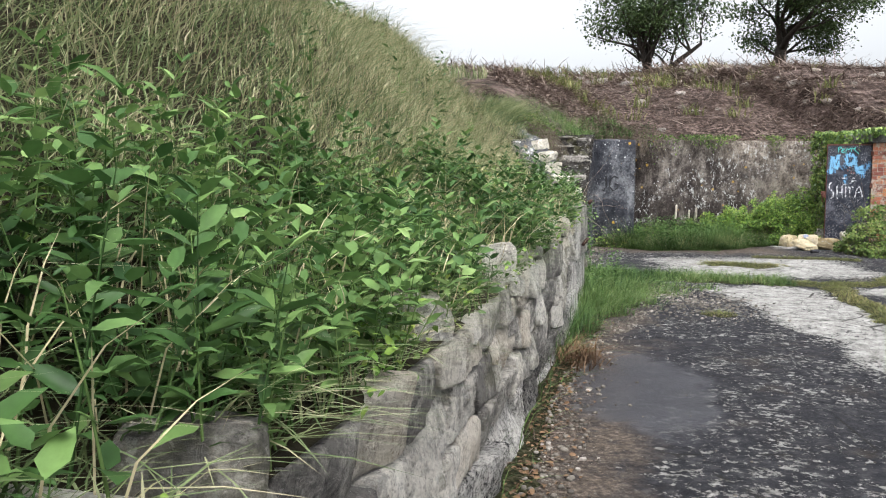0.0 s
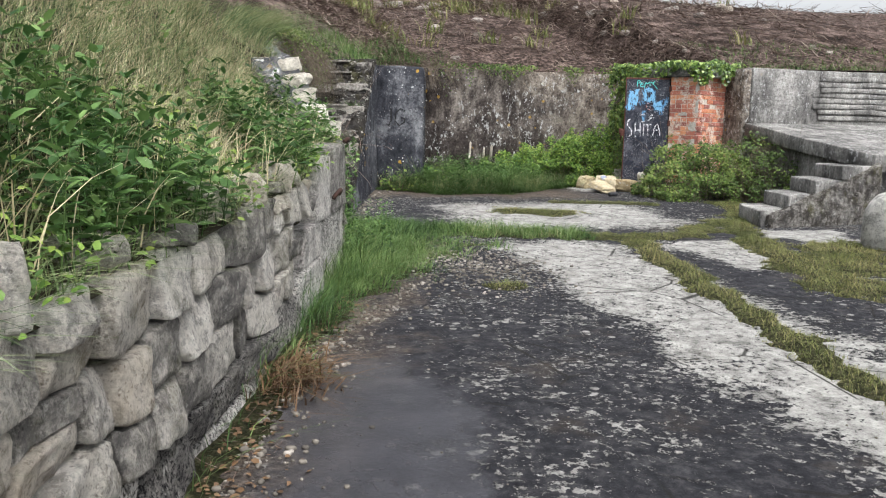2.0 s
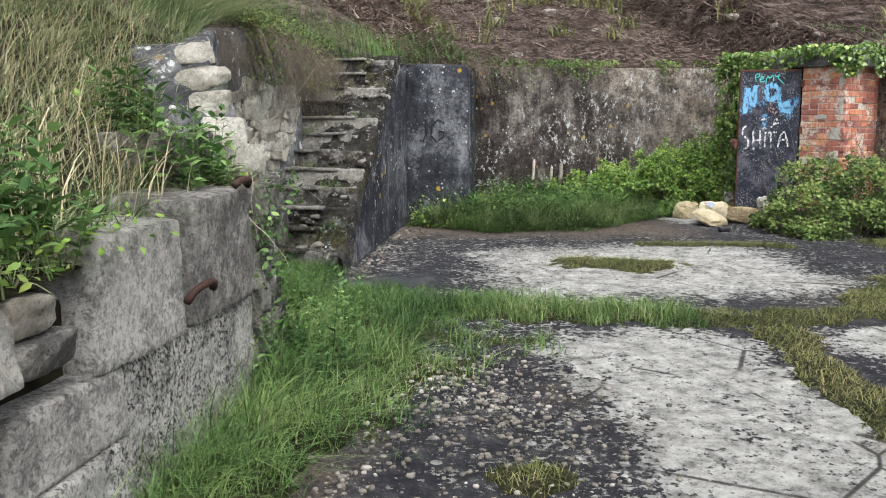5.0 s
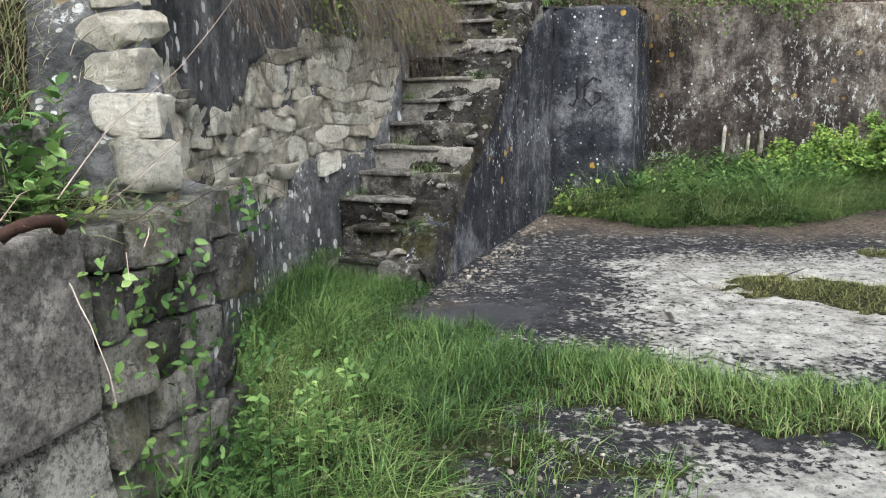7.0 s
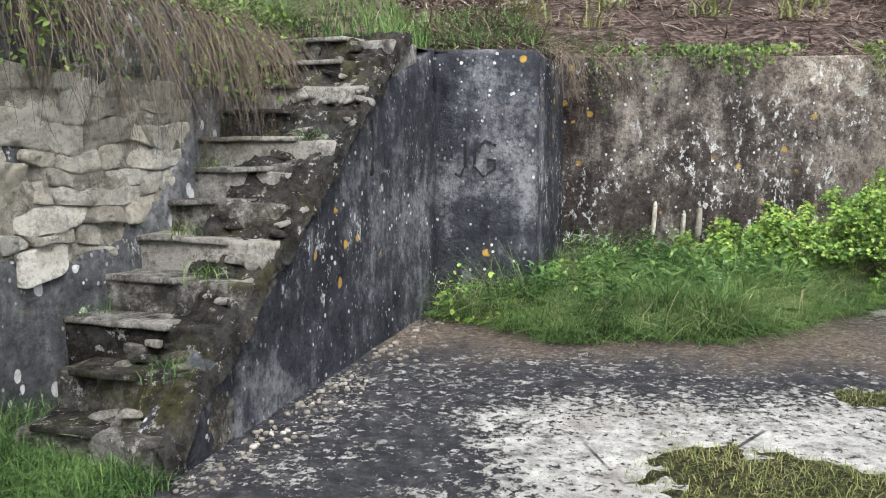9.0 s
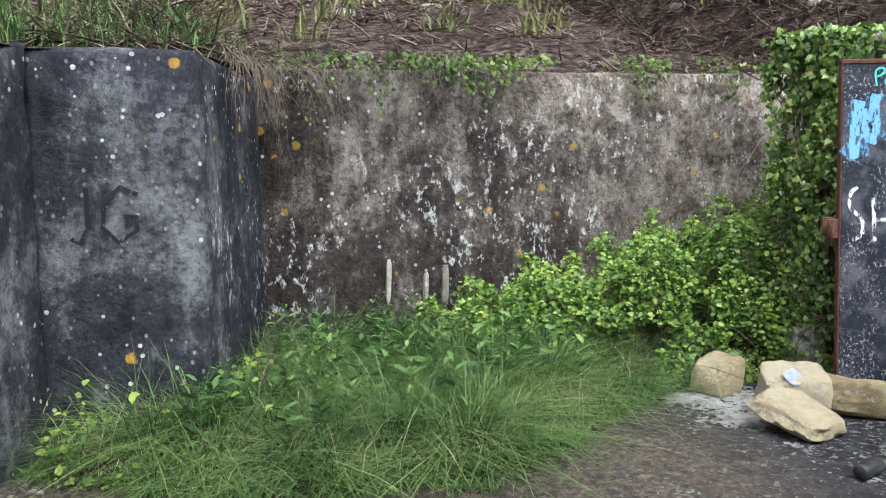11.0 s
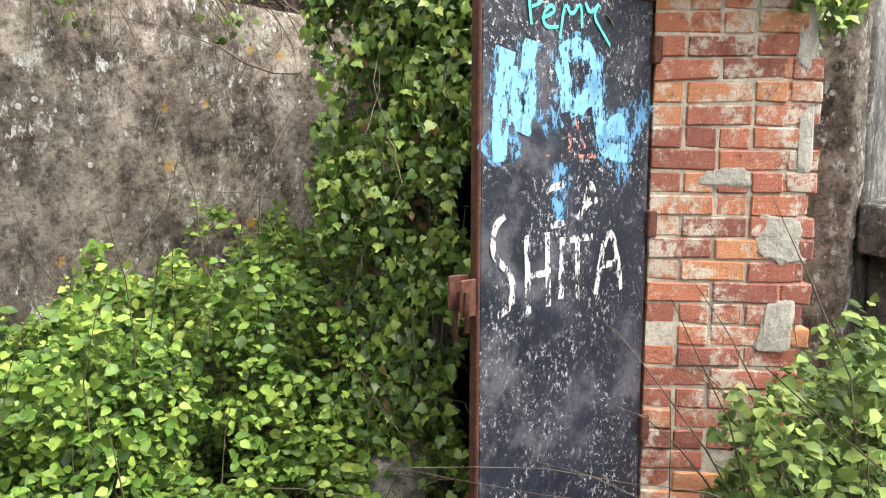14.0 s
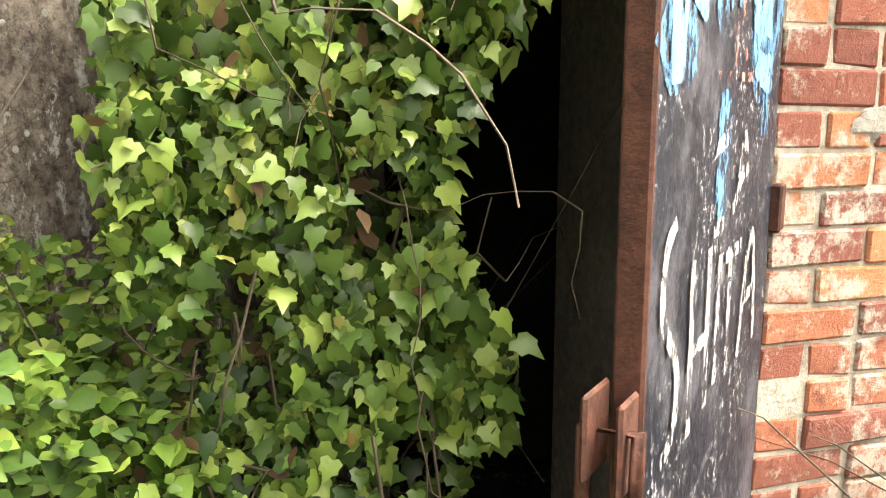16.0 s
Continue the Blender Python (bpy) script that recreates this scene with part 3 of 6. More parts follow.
wall_left = rough_block("wall_left", [(1.6, 9.66), (1.24, 10.25), (1.05, 12.1), (1.2, 12.7), (1.92, 15.5), (1.6, 15.6), (0.8, 12.8), (0.65, 12.1), (0.85, 10.1), (1.2, 9.5)],
                        0.0, [1.28, 1.95, 2.3, 2.38, 2.36, 2.36, 2.38, 2.3, 1.95, 1.28], TARRED, cuts=0.2, wobble=0.025, bevel=0.03, seed=3)
tagged(wall_left, "rendered retaining wall, black tar with white lichen, render fallen away", "wall", kind="structure")
wall_right = rough_block("wall_right", [(9.14, 15.2), (9.14, 14.6), (40, 14.6), (40, 15.2)], 0.2, 2.42, PALE, cuts=0.3, wobble=0.02, seed=4)
tagged(wall_right, "pale grey weathered concrete retaining wall", "wall", kind="structure")

# separate wall end in darker render: the recess's shade is put into its colour
wall_return = rough_block("wall_return", [(8.95, 15.3), (9.0, 14.64), (9.13, 14.62), (9.13, 15.3)], 0.2, 2.4, BACK, cuts=0.2, seed=5)
tagged(wall_return, "end of the concrete wall beside the bricks, recess shade in its colour", "wall", kind="structure")

# ---- the stair up the corner ----
U, V = Vector((0.249, 0.968, 0)), Vector((-0.968, 0.249, 0))
FOOT = Vector((2.044, 12.403, 0))
stair = empty("corner_stair", "crumbling concrete stair climbing beside the black wall, ragged edges", "stairs", kind="structure")
for k in range(12):
    a0, a1 = -0.18 + 0.24 * k, 2.95 if k == 11 else -0.18 + 0.24 * k + 0.34
    top = 0.41 + 0.172 * k
    rnd = random.Random(k)
    w0, w1 = rnd.uniform(-0.01, 0.05), 0.92 + (0.1 if k > 1 else -0.2)
    plan = [FOOT + U * (a0 + rnd.uniform(-0.02, 0.02)) + V * w0, FOOT + U * (a0 + rnd.uniform(-0.02, 0.02)) + V * w1, FOOT + U * a1 + V * w1, FOOT + U * a1 + V * w0]
    rough_block("step", [(p.x, p.y) for p in plan], max(0.1, top - 0.4), top, STEP, stair, cuts=0.07, wobble=0.02, bevel=0.02, seed=20 + k)
    nose = [FOOT + U * (a0 - 0.025) + V * (w0 + rnd.uniform(0.2, 0.5)), FOOT + U * (a0 - 0.025) + V * (w1 - rnd.uniform(0.02, 0.2)), FOOT + U * (a0 + 0.22) + V * (w1 - 0.05), FOOT + U * (a0 + 0.22) + V * (w0 + 0.25)]
    rough_block("tread", [(p.x, p.y) for p in nose], top - 0.012, top + 0.018, STEP, stair, "worn pale tread slab", cuts=0.1, wobble=0.012, bevel=0.008, seed=40 + k)
for k in range(90):  # broken edge of the flight
    rnd = random.Random(300 + k)
    run, across = rnd.uniform(-0.1, 2.6), rnd.uniform(0.02, 0.45)
    g = rnd.uniform(0.03, 0.09)
    p = FOOT + U * run + V * across
    stone("rubble", (p.x, p.y, 0.46 + 0.717 * run + rnd.uniform(-0.03, 0.02)), (g * 1.7, g * 1.1, g * 0.6), STEP, stair, (rnd.uniform(-20, 20), rnd.uniform(-20, 20), rnd.uniform(0, 180)), k * 1.1, "", 3, 6, 0.14)
# the outer side of the flight is worn down to a rubble slope
slope, hold = bmesh.new(), {}
runs, acrosses = np.arange(-0.16, 2.75, 0.02), np.arange(-0.035, 0.6, 0.022)
for i, r in enumerate(runs):
    wide = 0.12 + 0.42 * math.sin(min(1.0, max(0.0, (r + 0.16) / 1.5)) * math.pi / 2) + 0.09 * noise.noise(Vector((r * 4, 0, 3)))
    for j, a in enumerate(acrosses):
        q = Vector((r, a, 0))
        tooth = ((r + 0.18) / 0.24) % 1.0
        h = 0.46 + 0.717 * r + 0.05 * (0.5 - tooth) + 0.07 * noise.noise(q * 5) + 0.05 * noise.noise(q * 13) + 0.04 * abs(noise.noise(q * 27))
        h -= 0.32 * max(0.0, (a - wide) / 0.16) + (0.08 if a < -0.02 else 0.0)
        p = FOOT + U * float(r) + V * float(a)
        hold[i, j] = slope.verts.new((p.x, p.y, min(h, 2.36)))
for i in range(len(runs) - 1):
    for j in range(len(acrosses) - 1):
        slope.faces.new((hold[i, j], hold[i + 1, j], hold[i + 1, j + 1], hold[i, j + 1]))
worn = part("worn_slope", slope, STEP, stair, "crumbled concrete and rubble along the flight", True)
worn.data.set_sharp_from_angle(angle=0.6)
# the cheek wall on the yard's side follows the flight
plan = [FOOT - U * 0.08, FOOT + U * 1.1, FOOT + U * 2.2, FOOT + U * 3.32, FOOT + U * 3.32 + V * 0.2, FOOT + U * 2.2 + V * 0.2, FOOT + U * 1.1 + V * 0.2, FOOT - U * 0.08 + V * 0.2]
tops = [0.36, 1.12, 1.92, 2.34, 2.34, 2.0, 1.2, 0.42]
rough_block("cheek_wall", [(p.x, p.y) for p in plan], 0.1, tops, SLATE, stair, "black rendered cheek wall with white flecks", cuts=0.12, wobble=0.022, bevel=0.03, seed=60)

# ---- the shelter ----
brick_a, brick_n = Vector((0.55, -0.835, 0)).normalized(), Vector((-0.835, -0.55, 0)).normalized()
P1, P2 = Vector((7.83, 15.0, 0)), Vector((8.12, 14.56, 0))
shelter = empty("shelter", "small brick and concrete shelter under an ivy-covered roof slab", "shelter", kind="structure")
for name, plan, z0, z1, mat in (
    ("roof_slab", [(7.28, 15.86), (7.5, 15.4), (8.02, 14.62), (8.3, 14.55), (9.05, 15.0), (9.1, 17.2), (8.95, 17.2)], 2.24, 2.42, PALE),
    ("jamb", [(7.36, 15.86), (7.46, 15.62), (7.66, 15.72), (9.0, 16.75), (8.9, 17.04)], 0.2, 2.24, BACK),
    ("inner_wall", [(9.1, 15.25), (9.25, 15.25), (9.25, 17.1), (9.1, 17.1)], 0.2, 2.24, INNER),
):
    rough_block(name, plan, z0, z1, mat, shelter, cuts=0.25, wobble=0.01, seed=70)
core = bmesh.new()
e1, e2 = P1 - brick_n * 0.007 + brick_a * 0.006, P2 - brick_n * 0.007 - brick_a * 0.012
back = -brick_n * 1.02
prism(core, [(e1.x, e1.y), (e2.x, e2.y), ((e2 + back).x, (e2 + back).y), ((e1 + back).x, (e1 + back).y)], 0.15, 2.24)
pier = part("brick_pier", core, MORTAR, shelter, "red brick pier, mortar worn out of the joints")


def brick_mesh(length, seed):
    bm = bmesh.new()
    bmesh.ops.create_cube(bm, size=1, matrix=Matrix.Diagonal((length, 0.1, 0.068, 1)))
    bmesh.ops.bevel(bm, geom=bm.edges[:], offset=0.005, segments=1, affect="EDGES")
    for v in bm.verts:
        v.co += noise.noise_vector(v.co * 11 + Vector((seed, 0, 0))) * 0.006
    bmesh.ops.recalc_face_normals(bm, faces=bm.faces)
    me = bpy.data.meshes.new("brick")
    bm.to_mesh(me)
    bm.free()
    me.materials.append(BRICK)
    return me


BRICKS = {size: [brick_mesh(size, 3 * k + 9 * size) for k in range(4)] for size in (0.212, 0.1, 0.155)}
rnd = random.Random(5)
front, side = (P2 - P1).length, 1.02
for row in range(26):
    z = 0.29 + 0.0375 + row * 0.0752
    for origin, along, out, width in ((P1, brick_a, brick_n, front), (P2, -brick_n, brick_a, side)):
        x = 0.0 if (row % 2 == 0) == (out == brick_n) else -0.11
        while x < width - 0.06:
            size = rnd.choice((0.212, 0.212, 0.1)) if width < 0.8 else 0.212
            if x < 0:
                size, x = 0.1, 0.0
            if x + size > width:
                size = 0.155 if x + 0.155 <= width + 0.03 else 0.1
            if rnd.random() > 0.03:
                ob = new("brick", rnd.choice(BRICKS[size]))
                ob.parent = pier
                p = origin + along * (x + size / 2 + 0.004) - out * (0.05 + rnd.uniform(-0.004, 0.006))
                ob.matrix_basis = Matrix.Translation((p.x, p.y, z + rnd.uniform(-0.002, 0.002))) @ Matrix(((along.x, -out.x, 0, 0), (along.y, -out.y, 0, 0), (0, 0, 1, 0), (0, 0, 0, 1))) @ pose(0, 0, 0, rnd.uniform(-1, 1), rnd.uniform(-0.8, 0.8), rnd.uniform(-1, 1))
            x += size + 0.011

# the iron door, standing open from its hinge on the bricks
HINGE, FREE = Vector((7.82, 15.0, 0)), Vector((7.085, 15.165, 0))
door_u = (HINGE - FREE).normalized()
door_n = Vector((door_u.y, -door_u.x, 0))
door_1 = empty("door_1", "open black-painted iron door, scratched and sprayed with graffiti", "door", kind="structure")


def door_box(name, u0, u1, z0, z1, n0, n1, mat, label="", bevel=0.004):
    bm = bmesh.new()
    q = [FREE + door_u * u + door_n * n for u, n in ((u0, n0), (u1, n0), (u1, n1), (u0, n1))]
    prism(bm, [(p.x, p.y) for p in q], z0, z1)
    bmesh.ops.recalc_face_normals(bm, faces=bm.faces)
    bmesh.ops.bevel(bm, geom=bm.edges[:], offset=bevel, segments=1, affect="EDGES")
    return part(name, bm, mat, door_1, label)


DW = (HINGE - FREE).length
door_leaf = door_box("leaf", 0.012, DW, 0.3, 2.2, -0.012, 0.0, DOOR, "black paint worn to white flecks")
door_box("edge_iron", 0.0, 0.012, 0.3, 2.22, -0.034, 0.003, RUST, "rusty brown edge iron")
door_box("top_rail", 0.0, DW, 2.2, 2.225, -0.045, 0.004, RUST)
for z in (0.55, 1.25, 1.95):
    door_box("back_rail", 0.02, DW - 0.01, z, z + 0.05, -0.045, -0.013, RUST)
for z in (0.7, 1.42, 2.0):
    door_box("hinge", DW - 0.01, DW + 0.035, z, z + 0.09, -0.03, 0.02, RUST, "rusted strap hinge")

# ---- graffiti and ironwork on the door ----
BLUE, TEAL, CHALK, PINK = make_paint("sky_blue_spray_paint", (0.2, 0.46, 0.72), 0.7), make_paint("turquoise_marker", (0.1, 0.6, 0.55), 0.9), make_paint("white_brushed_paint", (0.72, 0.72, 0.74), 0.52), make_paint("faded_pink_paint", (0.6, 0.25, 0.22), 0.4)


def stroke(points, width, mat, lift=0.003):
    """A painted line on the door's face: u along the leaf from its free edge, z up."""
    pts = []
    for _ in range(2):
        soft = [q for a, b in zip(points, points[1:]) for q in ((a[0] * 0.75 + b[0] * 0.25, a[1] * 0.75 + b[1] * 0.25), (a[0] * 0.25 + b[0] * 0.75, a[1] * 0.25 + b[1] * 0.75))]
        points = [points[0]] + soft[1:-1] + [points[-1]] if len(points) > 2 else points
    for a, b in zip(points, points[1:]):
        k = max(2, int(math.dist(a, b) / 0.02))
        pts += [Vector((a[0] + (b[0] - a[0]) * i / k, a[1] + (b[1] - a[1]) * i / k)) for i in range(k)]
    pts.append(Vector(points[-1]))
    verts, faces = [], []
    for i, p in enumerate(pts):
        d = (pts[min(i + 1, len(pts) - 1)] - pts[max(i - 1, 0)]).normalized()
        w = width * (0.85 + 0.3 * noise.noise(Vector((p.x * 40, p.y * 40, width * 90)))) / 2
        for sgn in (-1, 1):
            q = FREE + door_u * (p.x - d.y * w * sgn) + door_n * lift
            verts.append((q.x, q.y, p.y + d.x * w * sgn))
    for i in range(len(pts) - 1):
        faces.append((2 * i, 2 * i + 1, 2 * i + 3, 2 * i + 2))
    return link("graffiti", verts, faces, mat, door_leaf)


BLUES = [[(0.083, 1.682), (0.077, 1.763), (0.083, 1.89), (0.107, 2.0)],
         [(0.196, 2.034), (0.184, 1.954), (0.196, 1.848), (0.166, 1.763)],
         [(0.136, 1.784), (0.148, 1.869), (0.154, 1.954)],
         [(0.356, 1.831), (0.344, 1.911), (0.32, 1.983), (0.35, 2.017), (0.403, 2.034), (0.456, 2.005), (0.48, 1.95), (0.468, 1.899), (0.421, 1.856), (0.362, 1.839)],
         [(0.462, 1.954), (0.492, 1.848), (0.51, 1.763), (0.545, 1.708), (0.64, 1.704)],
         [(0.522, 1.716), (0.545, 1.784), (0.599, 1.814), (0.593, 1.763)]]
MISTS = [[(0.018, 1.752), (0.077, 1.699), (0.151, 1.731)],
         [(0.255, 1.827), (0.314, 1.763)],
         [(0.593, 1.687), (0.658, 1.763), (0.735, 1.869)],
         [(0.611, 1.805), (0.685, 1.848), (0.747, 1.89)],
         [(0.332, 1.678), (0.338, 1.59), (0.326, 1.497)],
         [(0.611, 1.678), (0.622, 1.601)],
         [(0.124, 1.933), (0.136, 1.827), (0.119, 1.721)],
         [(0.557, 1.784), (0.581, 1.721), (0.64, 1.657)]]
TEALS = [[(0.196, 2.077), (0.181, 2.17), (0.243, 2.176), (0.231, 2.14), (0.196, 2.128)],
         [(0.237, 2.098), (0.296, 2.123), (0.273, 2.145), (0.237, 2.106), (0.255, 2.073), (0.308, 2.081)],
         [(0.314, 2.047), (0.332, 2.162), (0.362, 2.111), (0.403, 2.17), (0.409, 2.085)],
         [(0.421, 2.162), (0.445, 2.128), (0.492, 2.174), (0.456, 2.128), (0.498, 2.085), (0.539, 2.043)]]
CHALKS = [[(0.101, 1.524), (0.059, 1.497), (0.053, 1.413), (0.119, 1.36), (0.142, 1.306), (0.124, 1.249), (0.077, 1.231)],
          [(0.19, 1.462), (0.202, 1.222)],
          [(0.276, 1.466), (0.287, 1.235)],
          [(0.196, 1.337), (0.282, 1.342)],
          [(0.341, 1.444), (0.341, 1.253)],
          [(0.332, 1.435), (0.48, 1.439)],
          [(0.409, 1.435), (0.418, 1.244)],
          [(0.501, 1.249), (0.539, 1.444), (0.581, 1.448), (0.628, 1.253)],
          [(0.51, 1.342), (0.611, 1.346)],
          [(0.267, 1.595), (0.35, 1.613)],
          [(0.29, 1.484), (0.362, 1.497)],
          [(0.439, 1.546), (0.462, 1.63), (0.492, 1.546)],
          [(0.403, 1.502), (0.48, 1.568)]]
PINKS = [[(0.237, 1.693), (0.492, 1.697)], [(0.373, 1.848), (0.362, 1.708)], [(0.385, 1.814), (0.433, 1.721)]]
HAZE = make_paint("blue_paint_haze", (0.13, 0.32, 0.54), 0.42)
MIST = make_paint("thin_blue_overspray", (0.12, 0.3, 0.52), 0.5)
for drawn, width, paint, lift in ((BLUES, 0.115, HAZE, 0.0025), (BLUES, 0.068, BLUE, 0.003), (MISTS, 0.09, MIST, 0.002), (TEALS, 0.012, TEAL, 0.004), (CHALKS, 0.026, CHALK, 0.004), (PINKS, 0.016, PINK, 0.005)):
    for line in drawn:
        stroke(line, width, paint, lift)
door_box("hasp_plate", -0.075, -0.001, 1.26, 1.36, -0.042, -0.034, RUST, "rusted hasp plate")
door_box("hasp_plate", -0.06, -0.001, 1.24, 1.35, -0.008, 0.0, RUST, "rusted hasp plate")
q0 = FREE - door_u * 0.04 - door_n * 0.05
bv0, bf0 = tube([q0 + Vector((0, 0, 1.16)), q0 + Vector((0, 0, 1.31)), FREE - door_u * 0.04 + door_n * 0.012 + Vector((0, 0, 1.315)), FREE - door_u * 0.05 + door_n * 0.014 + Vector((0, 0, 1.2))], [0.009] * 4)
link("bolt", bv0, bf0, RUST, door_1, "bent rusty bolt", True)

CEMENT = make_plain("rough_grey_cement", (0.26, 0.245, 0.22), (0.5, 0.475, 0.43), 22, 0.95, 0.012)

INK = make_paint("faded_black_paint", (0.008, 0.008, 0.01), 0.75)
for line in ([(3.1, 1.62), (3.1, 1.42), (3.06, 1.34), (3.02, 1.37)], [(3.34, 1.58), (3.26, 1.62), (3.18, 1.55), (3.17, 1.42), (3.24, 1.34), (3.33, 1.4), (3.33, 1.47), (3.27, 1.47)]):
    verts, faces = [], []
    for k, (x, z) in enumerate(line):
        a, b = Vector(line[max(k - 1, 0)]), Vector(line[min(k + 1, len(line) - 1)])
        d = (b - a).normalized() * 0.012
        for sgn in (-1, 1):
            verts.append((x - d.y * sgn, 15.595 + (x - 2.83) * 0.072, z + d.x * sgn))
        if k:
            faces.append((2 * k - 2, 2 * k - 1, 2 * k + 1, 2 * k))
    link("graffiti", verts, faces, INK, wall_pier, "faded black painted letter")

# ---- the dry-stone wall ----
wd = Vector((0.24, 0.97, 0)).normalized()
wo = Vector((wd.y, -wd.x, 0))
turn_w = math.degrees(math.atan2(wd.y, wd.x))
dry = empty("wall_drystone", "dry-stone retaining wall of grey limestone, top stones loose", "wall", kind="structure")
rough_block("core", [(wall_x(-8) - 0.1, -8), (wall_x(9.6) - 0.12, 9.62), (wall_x(9.6) - 0.45, 9.7), (wall_x(-8) - 0.6, -8)], -0.35, [0.6, 0.95, 1.1, 0.75], SOIL, dry, "dark earth filling", cuts=0.6, seed=80)
wr = random.Random(11)


def top_of_wall(y):
    return float(np.interp(y, [-8, 0, 1.5, 3, 5, 7, 7.6], [0.8, 0.86, 0.9, 0.86, 1.0, 1.0, 1.05]))


def on_wall(s, z, out):
    return (wall_x(s) + wo.x * out, s + wo.y * out, z)


for a, b, poly in coursed([-0.1, 0.24, 0.45, 0.66, 0.87, 1.07], -3.0, 7.75, (0.2, 0.46), wr):
    tilt = ground_z(a)
    top = top_of_wall(a) + wr.uniform(-0.04, 0.05)
    high = [q[1] + tilt for q in poly]
    if min(high) > top - 0.08 or (a > 7.05 and b + tilt < 0.7) or (a > 6.75 and b + tilt < 0.36):
        continue
    poly = [(q[0], min(z, top)) for q, z in zip(poly, high)]
    face_stone("stone", poly, on_wall, BLOCK if b < 0.2 else STONE, dry, wr.uniform(0.28, 0.36), a * 1.7 + b, 0.008, wr.uniform(0.0, 0.018), 0.012, 0.03 if a > 0.5 else 0.08)
# loose stones along the top
for y, x, z, size, t in ((1.35, -0.42, 0.86, (0.3, 0.26, 0.24), 20), (3.95, 0.2, 0.98, (0.3, 0.22, 0.24), 8), (4.5, 0.36, 0.99, (0.2, 0.17, 0.1), 40), (5.6, 0.6, 1.02, (0.32, 0.25, 0.2), 70),
                         (6.25, 0.78, 1.02, (0.3, 0.24, 0.19), 110), (6.8, 0.93, 1.03, (0.2, 0.2, 0.2), 30), (7.15, 1.0, 1.03, (0.2, 0.18, 0.2), 15), (2.7, -0.12, 0.9, (0.3, 0.25, 0.18), 60), (0.6, -0.62, 0.86, (0.34, 0.25, 0.2), 75)):
    stone("stone", (x, y, z), size, RUBBLE if y > 6.5 else STONE, dry, (wr.uniform(-12, 12), wr.uniform(-10, 10), t), y * 3.3, "loose stone", 6, 9, 0.15)
# squared blocks where the wall ends
for ya, yb, za, zb, o in ((7.74, 8.4, 0.66, 1.13, 0.0), (8.41, 9.12, 0.66, 1.2, 0.015), (6.9, 7.9, 0.1, 0.42, 0.02), (7.3, 7.92, 0.42, 0.68, 0.0), (7.92, 9.15, 0.13, 0.66, 0.005), (8.9, 9.3, 1.2, 1.45, -0.25)):
    mid, hgt = (ya + yb) / 2, zb - za
    p = Vector((wall_x(mid), mid, (za + zb) / 2)) + wo * (o - 0.2)
    stone("block", p, ((yb - ya) * 1.035, 0.42, hgt * 1.02), BLOCK if zb < 0.67 else GREYBLOCK, dry, (0, wr.uniform(-0.8, 0.8), turn_w + wr.uniform(-1, 1)), wr.uniform(0, 90), "squared limestone block", 12, 26, 0.045)
for a, b, poly in coursed([0.05, 0.3, 0.48, 0.66, 0.84, 1.02, 1.18], 9.12, 9.8, (0.13, 0.28), wr, 0.03, 0.03):
    face_stone("stone", poly, lambda s, z, out: on_wall(s, z, out - 0.03 - 0.12 * (s - 9.2)), DARKSTONE, dry, 0.25, a * 2.1 + b, 0.004, 0.006, 0.012, 0.025)
rough_block("end_post", [(1.56, 9.7), (1.66, 9.74), (1.62, 9.9), (1.46, 9.86)], 0.05, [1.2, 1.1, 1.2, 1.25], TARRED, dry, "black tarred end of the render", cuts=0.08, wobble=0.02, bevel=0.02, seed=83)
# raking stones up the end of the high wall
for k in range(5):
    p = Vector((1.42 - 0.085 * k, 9.72 + 0.13 * k, 1.3 + 0.15 * k)) + Vector((0.07, -0.05, 0))
    stone("stone", p, (wr.uniform(0.2, 0.3), wr.uniform(0.2, 0.28), wr.uniform(0.14, 0.2)), RUBBLE, dry, (wr.uniform(-8, 8), wr.uniform(-8, 8), wr.uniform(0, 90)), 31 + k, "", 5, 10, 0.15)
IRON = make_plain("dark_rusted_iron", (0.015, 0.008, 0.006), (0.05, 0.02, 0.014), 40, 0.8, 0.004)
for name, y, z, r, a0, a1 in (("iron_ring", 8.45, 0.8, 0.09, 0, 195), ("iron_ring", 8.9, 1.2, 0.07, 0, 170)):
    c = Vector((wall_x(y), y, z)) + wo * 0.035
    pts = [c + wd * math.cos(radians(a)) * r * 1.3 + Vector((0, 0, math.sin(radians(a)) * r * 0.5)) + wo * 0.03 * math.sin(radians(a)) for a in range(a0, a1 + 1, 15)]
    v, f = tube(pts, [0.017] * len(pts), 8)
    tagged(link(name, v, f, IRON, smooth=True), "rusted iron ring half sunk in a limestone block", "iron ring", "rings in the wall")

# ---- rubble bared where the render has fallen off ----
rub = empty("rubble_patch", "cream rubble stones bared where dark render fell away", "masonry", kind="structure")
rr = random.Random(4)
SHAPE_S = [0.0, 0.3, 0.5, 0.82, 0.91, 1.1, 1.31, 1.55, 2.04, 2.09, 2.44, 2.75, 3.04, 3.33, 3.63]
SHAPE_LO = [0.8, 0.9, 0.95, 0.9, 1.08, 1.1, 1.0, 0.83, 0.81, 1.0, 1.08, 1.02, 1.12, 1.25, 1.54]
SHAPE_UP = [1.75, 1.6, 1.42, 1.4, 1.4, 1.45, 1.52, 1.7, 1.76, 1.77, 1.88, 1.95, 1.92, 1.93, 1.88]


